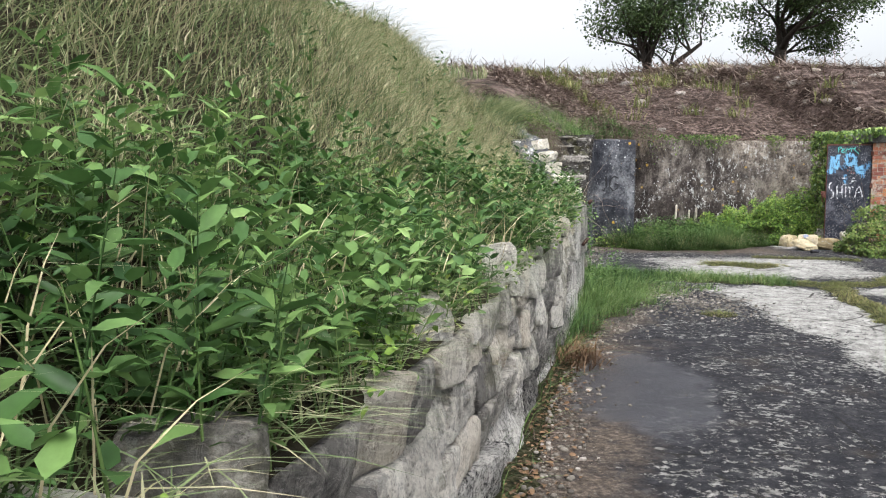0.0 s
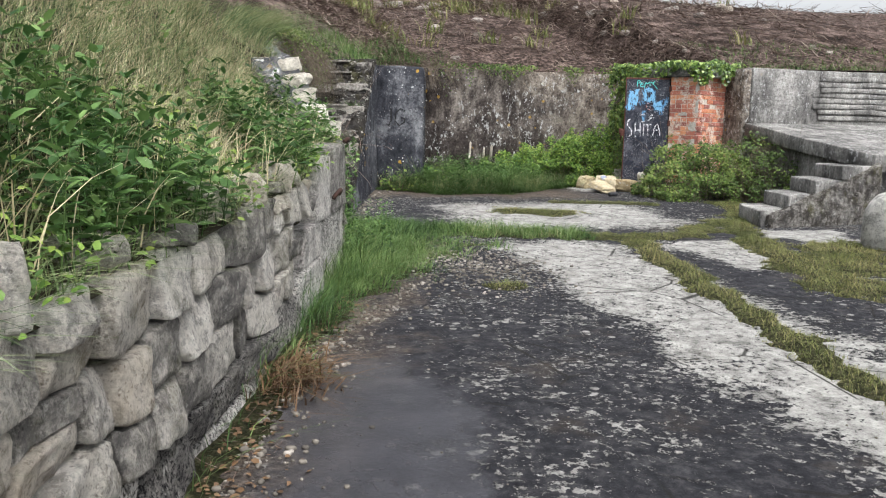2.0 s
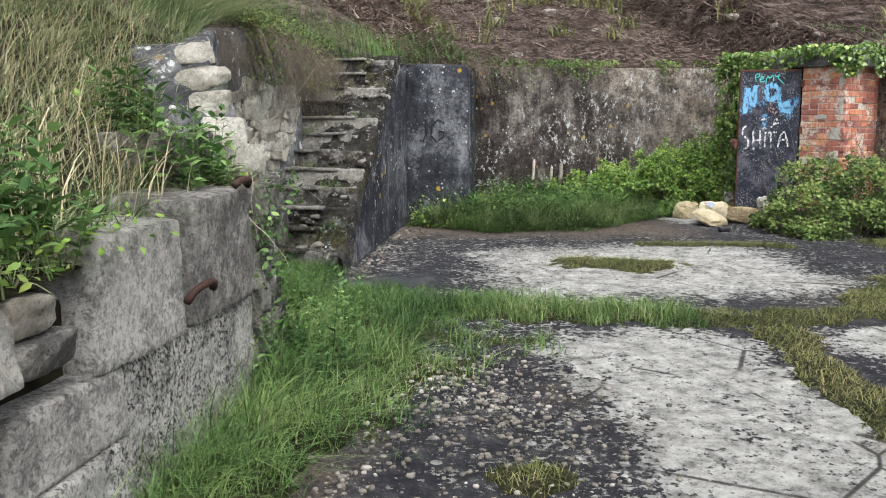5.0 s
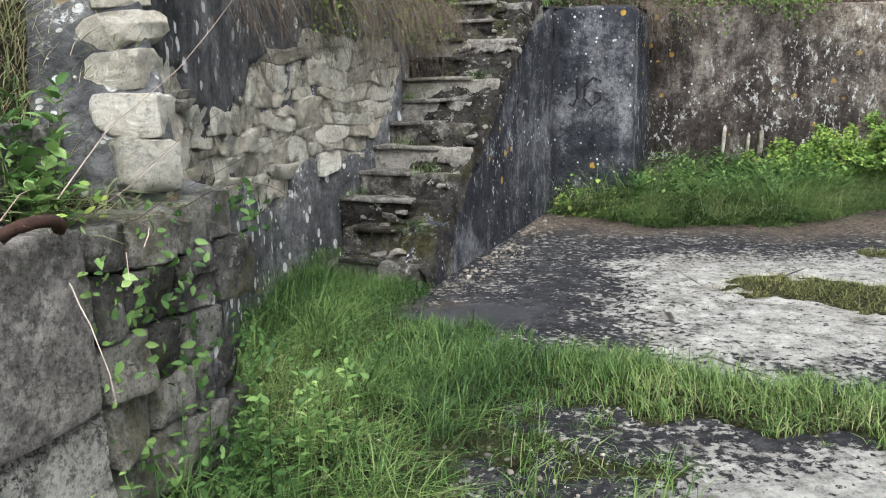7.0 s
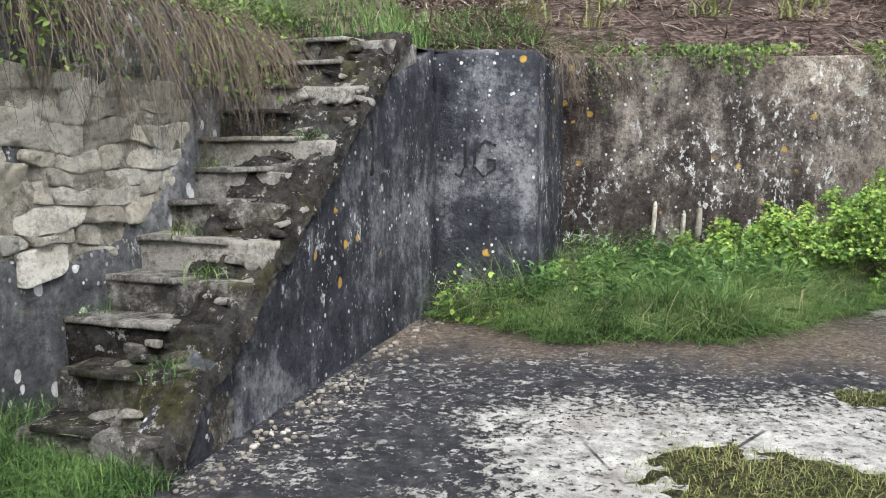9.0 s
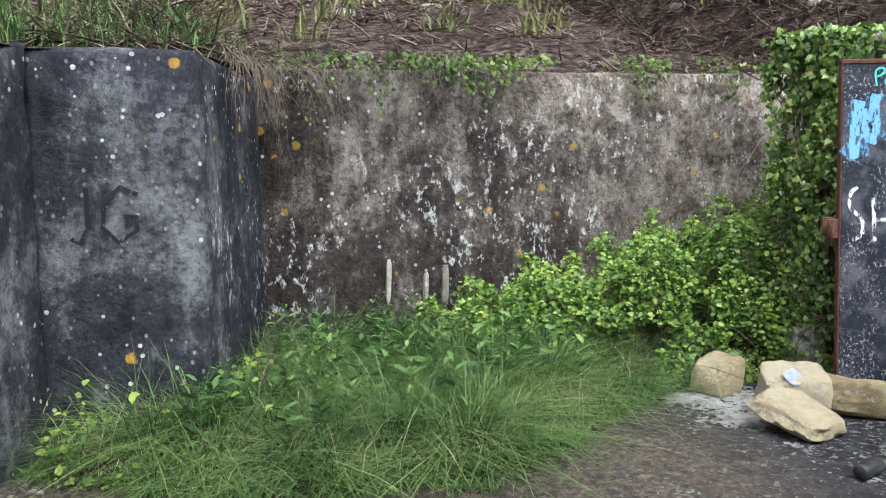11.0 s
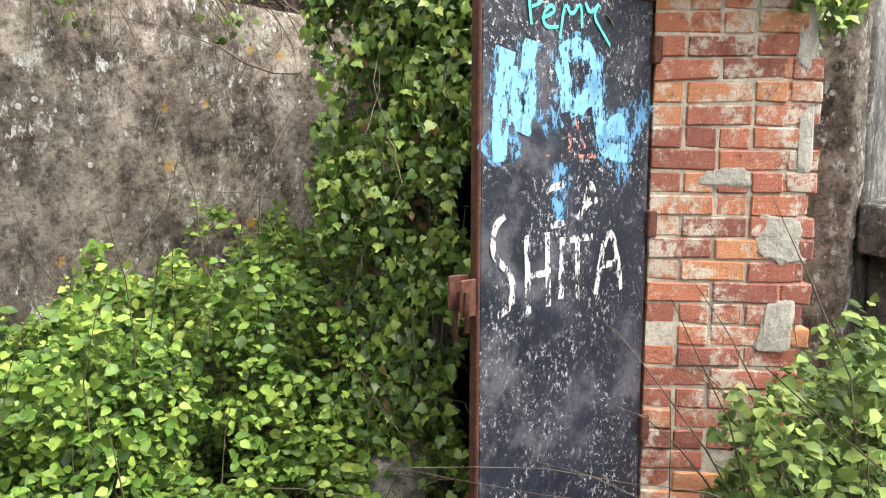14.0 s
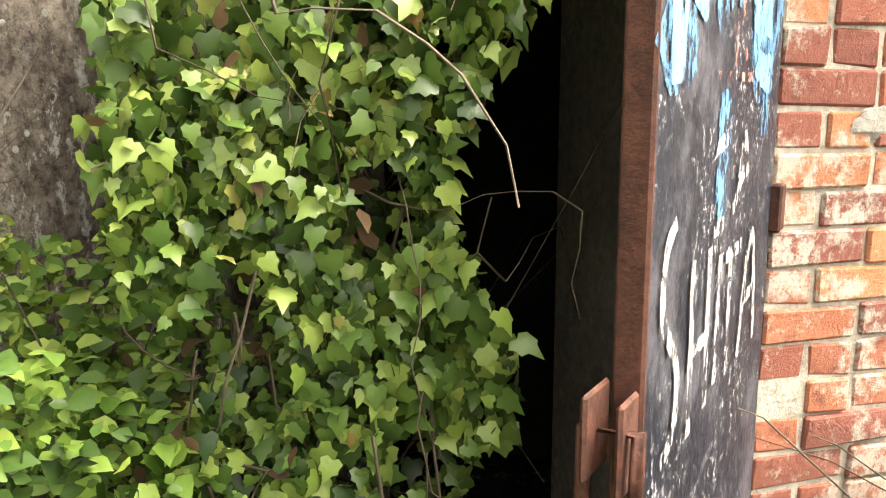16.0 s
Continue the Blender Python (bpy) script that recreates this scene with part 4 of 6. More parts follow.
def on_left(s, z, out):
    """A point of the high wall: s metres along it from its near corner."""
    x = np.interp(s, [0, 1.86, 2.48, 3.0, 3.7], [1.24, 1.05, 1.2, 1.4, 1.6])
    y = np.interp(s, [0, 1.86, 2.48, 3.0, 3.7], [10.25, 12.1, 12.7, 13.2, 13.78])
    tw = radians(np.interp(s, [0, 1.7, 2.0, 2.6, 3.0], [96, 94, 82, 72, 70]))
    return (x + math.sin(tw) * out, y - math.cos(tw) * out, z)


for a, b, poly in coursed([0.72, 0.84, 0.98, 1.1, 1.2, 1.33, 1.48, 1.58, 1.7, 1.82, 1.93], 0.0, 3.65, (0.1, 0.36), rr, 0.05, 0.05):
    if np.interp(a, SHAPE_S, SHAPE_LO) - 0.01 < b < np.interp(a, SHAPE_S, SHAPE_UP) + 0.01:
        face_stone("stone", poly, lambda s, z, out: on_left(s, z, out + 0.016), RUBBLE, rub, 0.12, a * 3.1 + b, rr.uniform(0.0, 0.004), rr.uniform(-0.002, 0.008), 0.011, 0.022)
bed, hold = bmesh.new(), {}
gs, gz = np.arange(0.04, 3.62, 0.025), np.arange(0.0, 1.001, 0.025)
for i, a in enumerate(gs):
    lo, up = float(np.interp(a, SHAPE_S, SHAPE_LO)) - 0.03, float(np.interp(a, SHAPE_S, SHAPE_UP)) + 0.03
    for j, f in enumerate(gz):
        b = lo + (up - lo) * float(f)
        q = Vector((float(a), b, 0))
        hold[i, j] = bed.verts.new(on_left(float(a), b, 0.004 + 0.014 * noise.noise(q * 7) + 0.012 * noise.noise(q * 21)))
for i in range(len(gs) - 1):
    for j in range(len(gz) - 1):
        bed.faces.new((hold[i, j], hold[i + 1, j], hold[i + 1, j + 1], hold[i, j + 1]))
part("mortar_bed", bed, make_stone("cream_lime_mortar", (0.26, 0.235, 0.19), (0.56, 0.52, 0.44), (0.76, 0.72, 0.63), 0.06, 0.45, 0.15), rub, "pale crumbling lime mortar", True)
# broken lip of render round the bared stones
gs, gz = np.arange(0.02, 3.75, 0.03), np.arange(0.2, 2.34, 0.03)
fill, hold = bmesh.new(), {}
for i, a in enumerate(gs):
    lo, up = np.interp(a, SHAPE_S, SHAPE_LO), np.interp(a, SHAPE_S, SHAPE_UP)
    for j, b in enumerate(gz):
        b = 0.2 + (b - 0.2) * (float(np.interp(a, [0, 1.86, 2.48], [1.9, 2.26, 2.33])) - 0.2) / 2.13
        edge = min(b - lo, up - b, a, 3.66 - a) + 0.08 * noise.noise(Vector((a * 5, b * 5, 2))) + 0.05 * noise.noise(Vector((a * 14, b * 14, 4)))
        out = 0.026 - 0.055 * min(1, max(0, (edge + 0.01) / 0.05)) + 0.02 * noise.noise(Vector((a * 2.2, b * 2.2, 1))) + 0.006 * noise.noise(Vector((a * 20, b * 20, 1)))
        hold[i, j] = fill.verts.new(on_left(float(a), float(b), float(out)))
for i in range(len(gs) - 1):
    for j in range(len(gz) - 1):
        fill.faces.new((hold[i, j], hold[i + 1, j], hold[i + 1, j + 1], hold[i, j + 1]))
part("render_skin", fill, TARRED, rub, "black tarred render with a broken edge", True)

# ---- stair, landing and ledges on the far side ----
far_stair = empty("garden_stair", "four worn concrete steps up to a sloping slab", "stairs", kind="structure")
for k in range(4):
    n0 = Vector((6.86 + 0.41 * k, 10.8 + 0.05 * k, 0))
    b0 = n0 + Vector((0.28, 0.9, 0))
    e0 = Vector((8.75, 11.1, 0))
    rough_block("step", [(n0.x, n0.y), (e0.x, e0.y), (e0.x + 0.1, e0.y + 0.95), (b0.x, b0.y)], 0.15 if k == 0 else 0.22 + 0.18 * k, 0.4 + 0.18 * k, PALE, far_stair, "worn concrete step", cuts=0.15, wobble=0.014, bevel=0.015, seed=90 + k)
rough_block("side_wall", [(6.95, 10.74), (8.72, 11.0), (8.72, 11.12), (6.95, 10.86)], 0.12, [0.33, 0.97, 0.97, 0.33], STEP, far_stair, "dark broken side of the stair", cuts=0.1, wobble=0.03, bevel=0.02, seed=97)
rough_block("landing", [(9.05, 14.62), (8.7, 12.05), (8.72, 11.15), (16, 11.1), (16, 14.62)], [1.28, 0.98, 0.86, 0.86, 1.28], [1.5, 1.2, 1.09, 1.09, 1.5], PALE, far_stair, "sloping concrete landing slab", cuts=0.35, wobble=0.015, bevel=0.02, seed=95)
rough_block("retaining_wall", [(9.2, 14.6), (8.85, 12.1), (8.85, 11.4), (16, 11.4), (16, 14.6)], 0.15, [1.3, 1.0, 0.9, 0.9, 1.3], PALE, far_stair, "flaking whitewashed wall below the slab", cuts=0.3, wobble=0.03, seed=96)
ledges = empty("ledge_courses", "rough horizontal concrete courses stepping up the wall", "masonry", kind="structure")
for k in range(9):
    rnd = random.Random(500 + k)
    x0, y0 = 10.35 + rnd.uniform(-0.06, 0.2), 14.56 + rnd.uniform(-0.02, 0.02)
    rough_block("ledge", [(x0, 14.62), (x0 + rnd.uniform(-0.04, 0.04), y0), (16, y0), (16, 14.62)], 1.48 + 0.094 * k, 1.562 + 0.094 * k, PALE, ledges, cuts=0.2, wobble=0.022, bevel=0.015, seed=100 + k)
big = stone("boulder", (7.35, 9.2, 0.42), (0.55, 0.6, 0.68), make_stone("white_limed_stone", (0.4, 0.4, 0.38), (0.62, 0.61, 0.58), (0.75, 0.74, 0.7), 0.1), None, (6, -8, 30), 5, "", 7, 3.2, 0.06)
tagged(big, "large rounded whitened boulder in the grass", "boulder")

# ---- stones and litter by the door ----
for place, size, turn, seed, mat, label in (
    ((6.62, 15.6, 0.4), (0.28, 0.24, 0.25), (4, 6, 25), 3, YELLOW, "squarish buff stone beside the brambles"),
    ((6.76, 15.1, 0.42), (0.36, 0.34, 0.3), (6, -5, 70), 8, YELLOW, "rounded yellow sandstone block with grey paint"),
    ((6.6, 14.8, 0.375), (0.46, 0.34, 0.12), (3, -20, 104), 12, YELLOW, "flat slab of fresh yellow sandstone leaning down"),
    ((7.06, 14.98, 0.38), (0.46, 0.3, 0.24), (-8, 5, -24), 17, YELLOW, "broken yellow sandstone lump beside the door"),
    ((7.38, 14.93, 0.48), (0.17, 0.13, 0.36), (0, -24, 10), 23, RUBBLE, "upright pale stone leaning against the door"),
    ((7.3, 15.7, 0.46), (0.3, 0.26, 0.36), (0, 8, 50), 29, STONE, "mossy stone in the shade by the doorway"),
):
    tagged(stone("rock", place, size, mat, None, turn, seed, "", 8, 7, 0.14), label, "rock", "stones by the door")
v, f = stone_shape((0.14, 0.1, 0.008), 2, 3, 3, 0.15)
smear = link("paint_smear", v, f, make_plain("grey_blue_paint", (0.12, 0.14, 0.2), (0.3, 0.33, 0.4), 30))
smear.matrix_basis = pose(6.68, 14.98, 0.53, 40, -10, 20)
tagged(smear, "grey-blue paint smear on the yellow block", "paint mark")


def can(place, turn, body_mat, end_mat, label):
    top = empty("spray_can", label, "can", "cans in the yard")
    for name, profile, mat in (("body", [(0.0, -0.085), (0.03, -0.085), (0.033, -0.08), (0.033, 0.07), (0.03, 0.08)], body_mat), ("collar", [(0.03, 0.08), (0.026, 0.092), (0.014, 0.098), (0.012, 0.115), (0.0, 0.117)], end_mat)):
        bm = bmesh.new()
        rings = [[bm.verts.new((r * math.cos(a * math.pi / 8), r * math.sin(a * math.pi / 8), z)) for a in range(16)] for r, z in profile]
        for a, b in zip(rings, rings[1:]):
            for i in range(16):
                j = (i + 1) % 16
                bm.faces.new((a[i], a[j], b[j], b[i]))
        bmesh.ops.remove_doubles(bm, verts=bm.verts, dist=1e-5)
        part(name, bm, mat, top, "", True)
    top.matrix_basis = pose(*place, *turn)


TIN = make_plain("dull_bare_metal", (0.35, 0.36, 0.38), (0.6, 0.6, 0.6), 20, 0.4, 0.002, 0.6)
can((6.5, 14.22, 0.31), (90, 0, 112), make_plain("black_enamel", (0.012, 0.012, 0.014), (0.04, 0.04, 0.045), 14, 0.35, 0.002), TIN, "black spray can with a bare metal end lying on concrete")
can((5.15, 15.95, 0.46), (78, 10, 60), make_plain("pale_blue_enamel", (0.4, 0.45, 0.5), (0.6, 0.63, 0.66), 14, 0.4, 0.002), TIN, "crumpled pale blue can thrown in the grass")
for x, z0, high, w in ((4.83, 0.75, 0.34, 0.045), (5.1, 0.72, 0.26, 0.04), (5.24, 0.7, 0.3, 0.055)):
    st = stone("render_stump", (x, 16.95, z0 + high / 2), (w, 0.06, high), RUBBLE, None, (0, 3, 4), x * 5, "", 4, 4, 0.14)
    tagged(st, "pale broken fixing stub stuck on the stained wall", "wall stub", "stubs on the back wall")


# ---- plants ----
def spun(vectors):
    return vectors / np.maximum(np.linalg.norm(vectors, axis=1, keepdims=True), 1e-9)


rs = np.random.RandomState(7)
OVATE = (np.array([(0, 0, 0), (0, .33, -.05), (0, .7, -.04), (0, 1, -.14), (-.26, .3, .03), (-.2, .66, .01), (.26, .3, .03), (.2, .66, .01)]), [(1, 6, 7, 2), (1, 2, 5, 4)], [(0, 6, 1), (0, 1, 4), (2, 7, 3), (2, 3, 5)])
ROUND = (OVATE[0] * np.array([1.35, 1, 1.2]), OVATE[1], OVATE[2])
LANCE = (OVATE[0] * np.array([0.62, 1, 1.4]), OVATE[1], OVATE[2])
IVY = (np.array([(0, .36, .05), (0, 0, 0), (.22, -.12, -.02), (.46, .04, -.06), (.38, .26, .0), (.4, .46, -.05), (.21, .56, .0), (0, 1, -.14), (-.21, .56, .0), (-.4, .46, -.05), (-.38, .26, .0), (-.46, .04, -.06), (-.22, -.12, -.02)]), [], [(0, i, i + 1) for i in range(1, 12)] + [(0, 12, 1)])


def leaves(shape, at, way, face, size):
    """Leaves at points, each along its way, its upper side towards face."""
    verts, quads, tris = shape
    a = spun(way)
    s = spun(np.cross(a, face))
    n = np.cross(s, a)
    out = at[:, None, :] + size[:, None, None] * (verts[None, :, 0:1] * s[:, None, :] + verts[None, :, 1:2] * a[:, None, :] + verts[None, :, 2:3] * n[:, None, :])
    k = np.arange(len(at))[:, None, None] * len(verts)
    q = (np.array(quads, int).reshape(1, -1, 4) + k).reshape(-1, 4)
    t = (np.array(tris, int).reshape(1, -1, 3) + k).reshape(-1, 3)
    return out.reshape(-1, 3), q, t


def blades(at, high, width, lean, wind=(0.0, 0.0)):
    """Grass: narrow blades that bend over."""
    m = len(at)
    ang = rs.uniform(0, 2 * np.pi, m)
    way = np.stack([np.cos(ang) + wind[0], np.sin(ang) + wind[1], np.zeros(m)], 1)
    side = np.stack([-np.sin(ang), np.cos(ang), np.zeros(m)], 1)
    bend = rs.uniform(0.2, 1.0, m) * lean
    rows = []
    for f, w in ((0, 1.0), (0.4, 0.9), (0.75, 0.6), (1.0, 0.0)):
        c = at + way * (bend * high * f * f)[:, None] + np.array([0, 0, 1.0]) * (high * (f - 0.35 * bend * f * f))[:, None]
        rows += [c - side * (width * w / 2)[:, None], c + side * (width * w / 2)[:, None]] if w else [c]
    v = np.stack(rows, 1)
    k = np.arange(m)[:, None, None] * 7
    q = (np.array([[(0, 1, 3, 2), (2, 3, 5, 4)]]) + k).reshape(-1, 4)
    t = (np.array([[(4, 5, 6)]]) + k).reshape(-1, 3)
    return v.reshape(-1, 3), q, t


def stuff(name, geo, mat, label, category):
    ob = heap(name, *geo, mat, None, True)
    return tagged(ob, label, category, kind="stuff")


def joined(*geos):
    v, q, t, base = [], [], [], 0
    for a, b, c in geos:
        v.append(np.asarray(a)), q.append(np.asarray(b).reshape(-1, 4) + base), t.append(np.asarray(c).reshape(-1, 3) + base)
        base += len(a)
    return np.concatenate(v), np.concatenate(q), np.concatenate(t)


def lines(starts, ways, lengths, radius, sag=0.0, kinks=0.12, segs=5):
    """Thin three-sided stems."""
    m = len(starts)
    pts = [starts]
    step = spun(ways)
    for i in range(segs):
        step = spun(step + rs.normal(0, kinks, (m, 3)) + np.array([0, 0, -sag]))
        pts.append(pts[-1] + step * (lengths / segs)[:, None])
    rows = []
    for i, p in enumerate(pts):
        r = radius * (1 - 0.75 * i / segs)
        for a in range(3):
            rows.append(p + r[:, None] * np.array([math.cos(a * 2.1), math.sin(a * 2.1), 0.5 * math.cos(a * 2.1 + 1)]))
    v = np.stack(rows, 1)
    per = 3 * (segs + 1)
    q = [(3 * i + a, 3 * i + (a + 1) % 3, 3 * i + 3 + (a + 1) % 3, 3 * i + 3 + a) for i in range(segs) for a in range(3)]
    k = np.arange(m)[:, None, None] * per
    return v.reshape(-1, 3), (np.array([q]) + k).reshape(-1, 4), np.zeros((0, 3), int)


GRASS = make_leaf("meadow_grass", (0.0, (0.014, 0.034, 0.011)), (0.4, (0.055, 0.11, 0.032)), (0.72, (0.145, 0.22, 0.07)), (0.92, (0.2, 0.26, 0.1)), (1.0, (0.42, 0.37, 0.22)))
BANKGRASS = make_leaf("mixed_bank_grass", (0.0, (0.03, 0.055, 0.02)), (0.36, (0.11, 0.16, 0.065)), (0.68, (0.26, 0.3, 0.15)), (1.0, (0.52, 0.46, 0.31)))
STRAW = make_leaf("bleached_dry_grass", (0.0, (0.3, 0.26, 0.15)), (0.5, (0.55, 0.48, 0.31)), (1.0, (0.74, 0.65, 0.47)))
MOSS = make_leaf("short_mossy_grass", (0.0, (0.06, 0.08, 0.025)), (0.5, (0.15, 0.17, 0.055)), (1.0, (0.33, 0.28, 0.14)))
WEED = make_leaf("broad_weed_leaves", (0.0, (0.016, 0.045, 0.013)), (0.45, (0.058, 0.12, 0.034)), (0.8, (0.155, 0.255, 0.08)), (1.0, (0.27, 0.38, 0.14)), rough=0.45, light=0.3)
BRAMBLE = make_leaf("bramble_leaves", (0.0, (0.022, 0.048, 0.01)), (0.35, (0.09, 0.178, 0.032)), (0.7, (0.2, 0.31, 0.06)), (1.0, (0.36, 0.44, 0.1)), rough=0.45, spec=0.3, patch=0.15, light=0.32)
DULL = make_leaf("dull_bramble_leaves", (0.0, (0.02, 0.038, 0.014)), (0.5, (0.09, 0.145, 0.038)), (0.85, (0.22, 0.29, 0.08)), (1.0, (0.2, 0.15, 0.07)), rough=0.5)
IVYLEAF = make_leaf("ivy_leaves", (0.0, (0.016, 0.042, 0.012)), (0.5, (0.115, 0.205, 0.042)), (0.93, (0.34, 0.44, 0.11)), (1.0, (0.26, 0.15, 0.06)), rough=0.38, light=0.25, spec=0.5, patch=0.15)
TREELEAF = make_leaf("hawthorn_leaves", (0.0, (0.025, 0.045, 0.018)), (0.6, (0.06, 0.095, 0.035)), (1.0, (0.12, 0.17, 0.06)))
DEAD = make_leaf("withered_leaves", (0.0, (0.06, 0.035, 0.02)), (1.0, (0.2, 0.125, 0.07)), light=0.15)
STEM = make_plain("brown_creeper_stem", (0.045, 0.034, 0.025), (0.17, 0.135, 0.1), 6, 0.85, 0.002)

EDGE_Y = [e[1] for e in EDGE[:8]]


def bank_at(y, reach):
    """Points of the left bank beside a stretch of the wall."""
    s = np.interp(y, EDGE_Y, range(8))
    return np.array([bank(float(a), float(b)) for a, b in zip(s, reach)]).reshape(-1, 3)


# grass on the bank: lush by the wall, dry higher up
m = 62000
yy, re = rs.uniform(-1.2, 10.6, m), rs.uniform(0.02, 1, m) ** 1.2 * 4.5
pts = bank_at(yy, re)
pts[:, 2] -= 0.02
high = rs.uniform(0.14, 0.36, m) * (0.8 + 0.3 * (re > 0.6))
stuff("bank_grass", blades(pts, high * rs.uniform(0.5, 0.95, m), rs.uniform(0.003, 0.008, m), 2.0, (0.45, -0.4)), BANKGRASS, "long rough grass covering the bank", "grass")
m = 15000
yy, re = rs.uniform(0.5, 10.4, m), 0.3 + rs.uniform(0, 1, m) * 2.4
keep = rs.uniform(0, 1, m) < np.clip((yy - 0.5) / 6, 0.12, 1)
yy, re = yy[keep], re[keep]
pts = bank_at(yy, re)
m = len(pts)
stuff("dry_grass", blades(pts, rs.uniform(0.14, 0.32, m), rs.uniform(0.0016, 0.0035, m), 1.7, (0.6, -0.3)), STRAW, "bleached dry grass leaning off the bank", "grass")
m = 9000
yy, re = rs.uniform(-2, 16, m), 3.5 + rs.uniform(0, 1, m) ** 1.5 * 9
s = np.interp(yy, EDGE_Y + [15.1, 15.6], range(10))
pts = np.array([bank(float(a), float(b)) for a, b in zip(s, re)])
stuff("ridge_grass", blades(pts, rs.uniform(0.25, 0.5, m), rs.uniform(0.012, 0.025, m), 1.0), BANKGRASS, "rough grass along the top of the bank", "grass")


def weeds(roots, tall, leaf, mat, name, label, shape=LANCE, pairs=7):
    at, way, face, size, st, sw, sl = [], [], [], [], [], [], []
    for (x, y, z), h in zip(roots, tall):
        lean = rs.normal(0, 0.22, 2)
        st.append((x, y, z)), sw.append((lean[0], lean[1], 1)), sl.append(h)
        turn = rs.uniform(0, 6.28)
        for k in range(pairs):
            f = 0.25 + 0.75 * k / (pairs - 1)
            for side in (0, math.pi):
                a = turn + k * 1.57 + side + rs.normal(0, 0.25)
                at.append((x + lean[0] * h * f, y + lean[1] * h * f, z + h * f))
                up = 0.75 if k == pairs - 1 else rs.uniform(0.0, 0.8)
                way.append((math.cos(a), math.sin(a), up)), face.append((rs.normal(0, 0.3), rs.normal(0, 0.3), 1))
                size.append(leaf * rs.uniform(0.4, 1.2) * (1.1 - 0.45 * abs(f - 0.5)))
    at, way, face, size = (np.array(k, float) for k in (at, way, face, size))
    st, sw, sl = (np.array(k, float) for k in (st, sw, sl))
    thing = stuff(name, leaves(shape, at, way, face, size), mat, label, "weeds")
    stems = heap(name + "_stem", *lines(st, sw, sl * 1.02, np.full(len(st), 0.004), 0, 0.02, 3), GRASS)
    stems.name = "stem"
    stems.parent = thing
    return thing


m = 1500
yy = rs.uniform(-0.6, 9.3, m)
re = rs.uniform(0.0, 1.0, m) ** 1.2 * (0.95 - 0.035 * np.clip(yy, 0, 9))
clump = np.array([noise.noise(Vector((float(a) * 0.9, float(b) * 1.2, 4))) for a, b in zip(yy, re)])
keep = (clump > -0.06) | ((yy < 2.8) & (clump > -0.3))
pts = bank_at(yy[keep], re[keep])
weeds(pts[::2], rs.uniform(0.2, 0.46, len(pts[::2])), 0.085, WEED, "bank_weeds", "bright green narrow-leaved weeds spilling over the wall")
weeds(pts[1::2], rs.uniform(0.15, 0.42, len(pts[1::2])), 0.075, WEED, "broad_weeds", "bright green broad-leaved weeds spilling over the wall", OVATE, 6)
sx, sy = rs.uniform(1.62, 2.1, 46), rs.uniform(8.9, 10.3, 46)
weeds(np.stack([sx, sy, [ground_z(b) for b in sy]], 1), rs.uniform(0.2, 0.5, 46), 0.045, WEED, "corner_weeds", "yellow-green weeds at the corner of the wall", OVATE, 9)
m = 90
yy, re = rs.uniform(-0.5, 9, m), 1.0 + rs.uniform(0, 1, m) * 2.2
weeds(bank_at(yy, re), rs.uniform(0.25, 0.5, m), 0.08, WEED, "scattered_weeds", "scattered green weeds among the bank grass")
# small-leaved creeper over the wall's top
m = 9000
yy, re = rs.uniform(0.0, 9.3, m), rs.uniform(-0.06, 0.75, m)
keep = np.array([noise.noise(Vector((float(a) * 1.1, float(b) * 1.3, 14))) for a, b in zip(yy, re)]) > 0.02
pts = bank_at(yy[keep], re[keep]) + np.stack([rs.normal(0, 0.02, keep.sum()), rs.normal(0, 0.02, keep.sum()), rs.uniform(0.0, 0.16, keep.sum())], 1)
m = len(pts)
stuff("bank_creeper", leaves(OVATE, pts, rs.normal(0, 1, (m, 3)) * (1, 1, 0.4), rs.normal(0, 0.4, (m, 3)) + (0.3, -0.2, 1), rs.uniform(0.02, 0.045, m)), BRAMBLE, "small-leaved creeper trailing over the wall", "creeper")


m = 420
yy = rs.uniform(0.8, 8.8, m)
pts = bank_at(yy, rs.uniform(0.02, 0.5, m)) + (0, 0, 0.05)
stuff("wall_top_straw", blades(pts, rs.uniform(0.2, 0.42, m), rs.uniform(0.003, 0.006, m), 0.8, (0.5, -0.2)), STRAW, "long straw stalks leaning out over the wall", "grass")
m = 9
st = np.stack([rs.uniform(1.45, 1.62, m), rs.uniform(9.0, 9.7, m), rs.uniform(1.1, 1.3, m)], 1)
stuff("dead_stalks", lines(st, rs.normal(0, 0.3, (m, 3)) + (0.8, -0.2, 0.35), rs.uniform(0.3, 0.9, m), np.full(m, 0.003), 0.1, 0.15, 7), TWIG, "dead bramble stalks sticking out from the wall's end", "stalks")


m = 1100
yy = rs.uniform(9.0, 9.95, m)
pts = np.stack([wall_x(yy) - 0.1 * (yy - 9) + rs.uniform(-0.02, 0.12, m), yy, 0.15 + 1.1 * rs.uniform(0, 1, m) ** 1.3], 1)
k = np.array([noise.noise(Vector((float(a) * 3, float(b) * 4.5, float(c) * 4.5))) for a, b, c in pts]) > 0.05
pts = pts[k]
m = len(pts)
stuff("corner_creeper", leaves(OVATE, pts, rs.normal(0, 1, (m, 3)) + (0, 0, -0.4), rs.normal(0, 0.5, (m, 3)) + (0.9, -0.4, 0.4), rs.uniform(0.02, 0.05, m)), WEED, "dark creeper clinging to the end of the wall", "creeper")


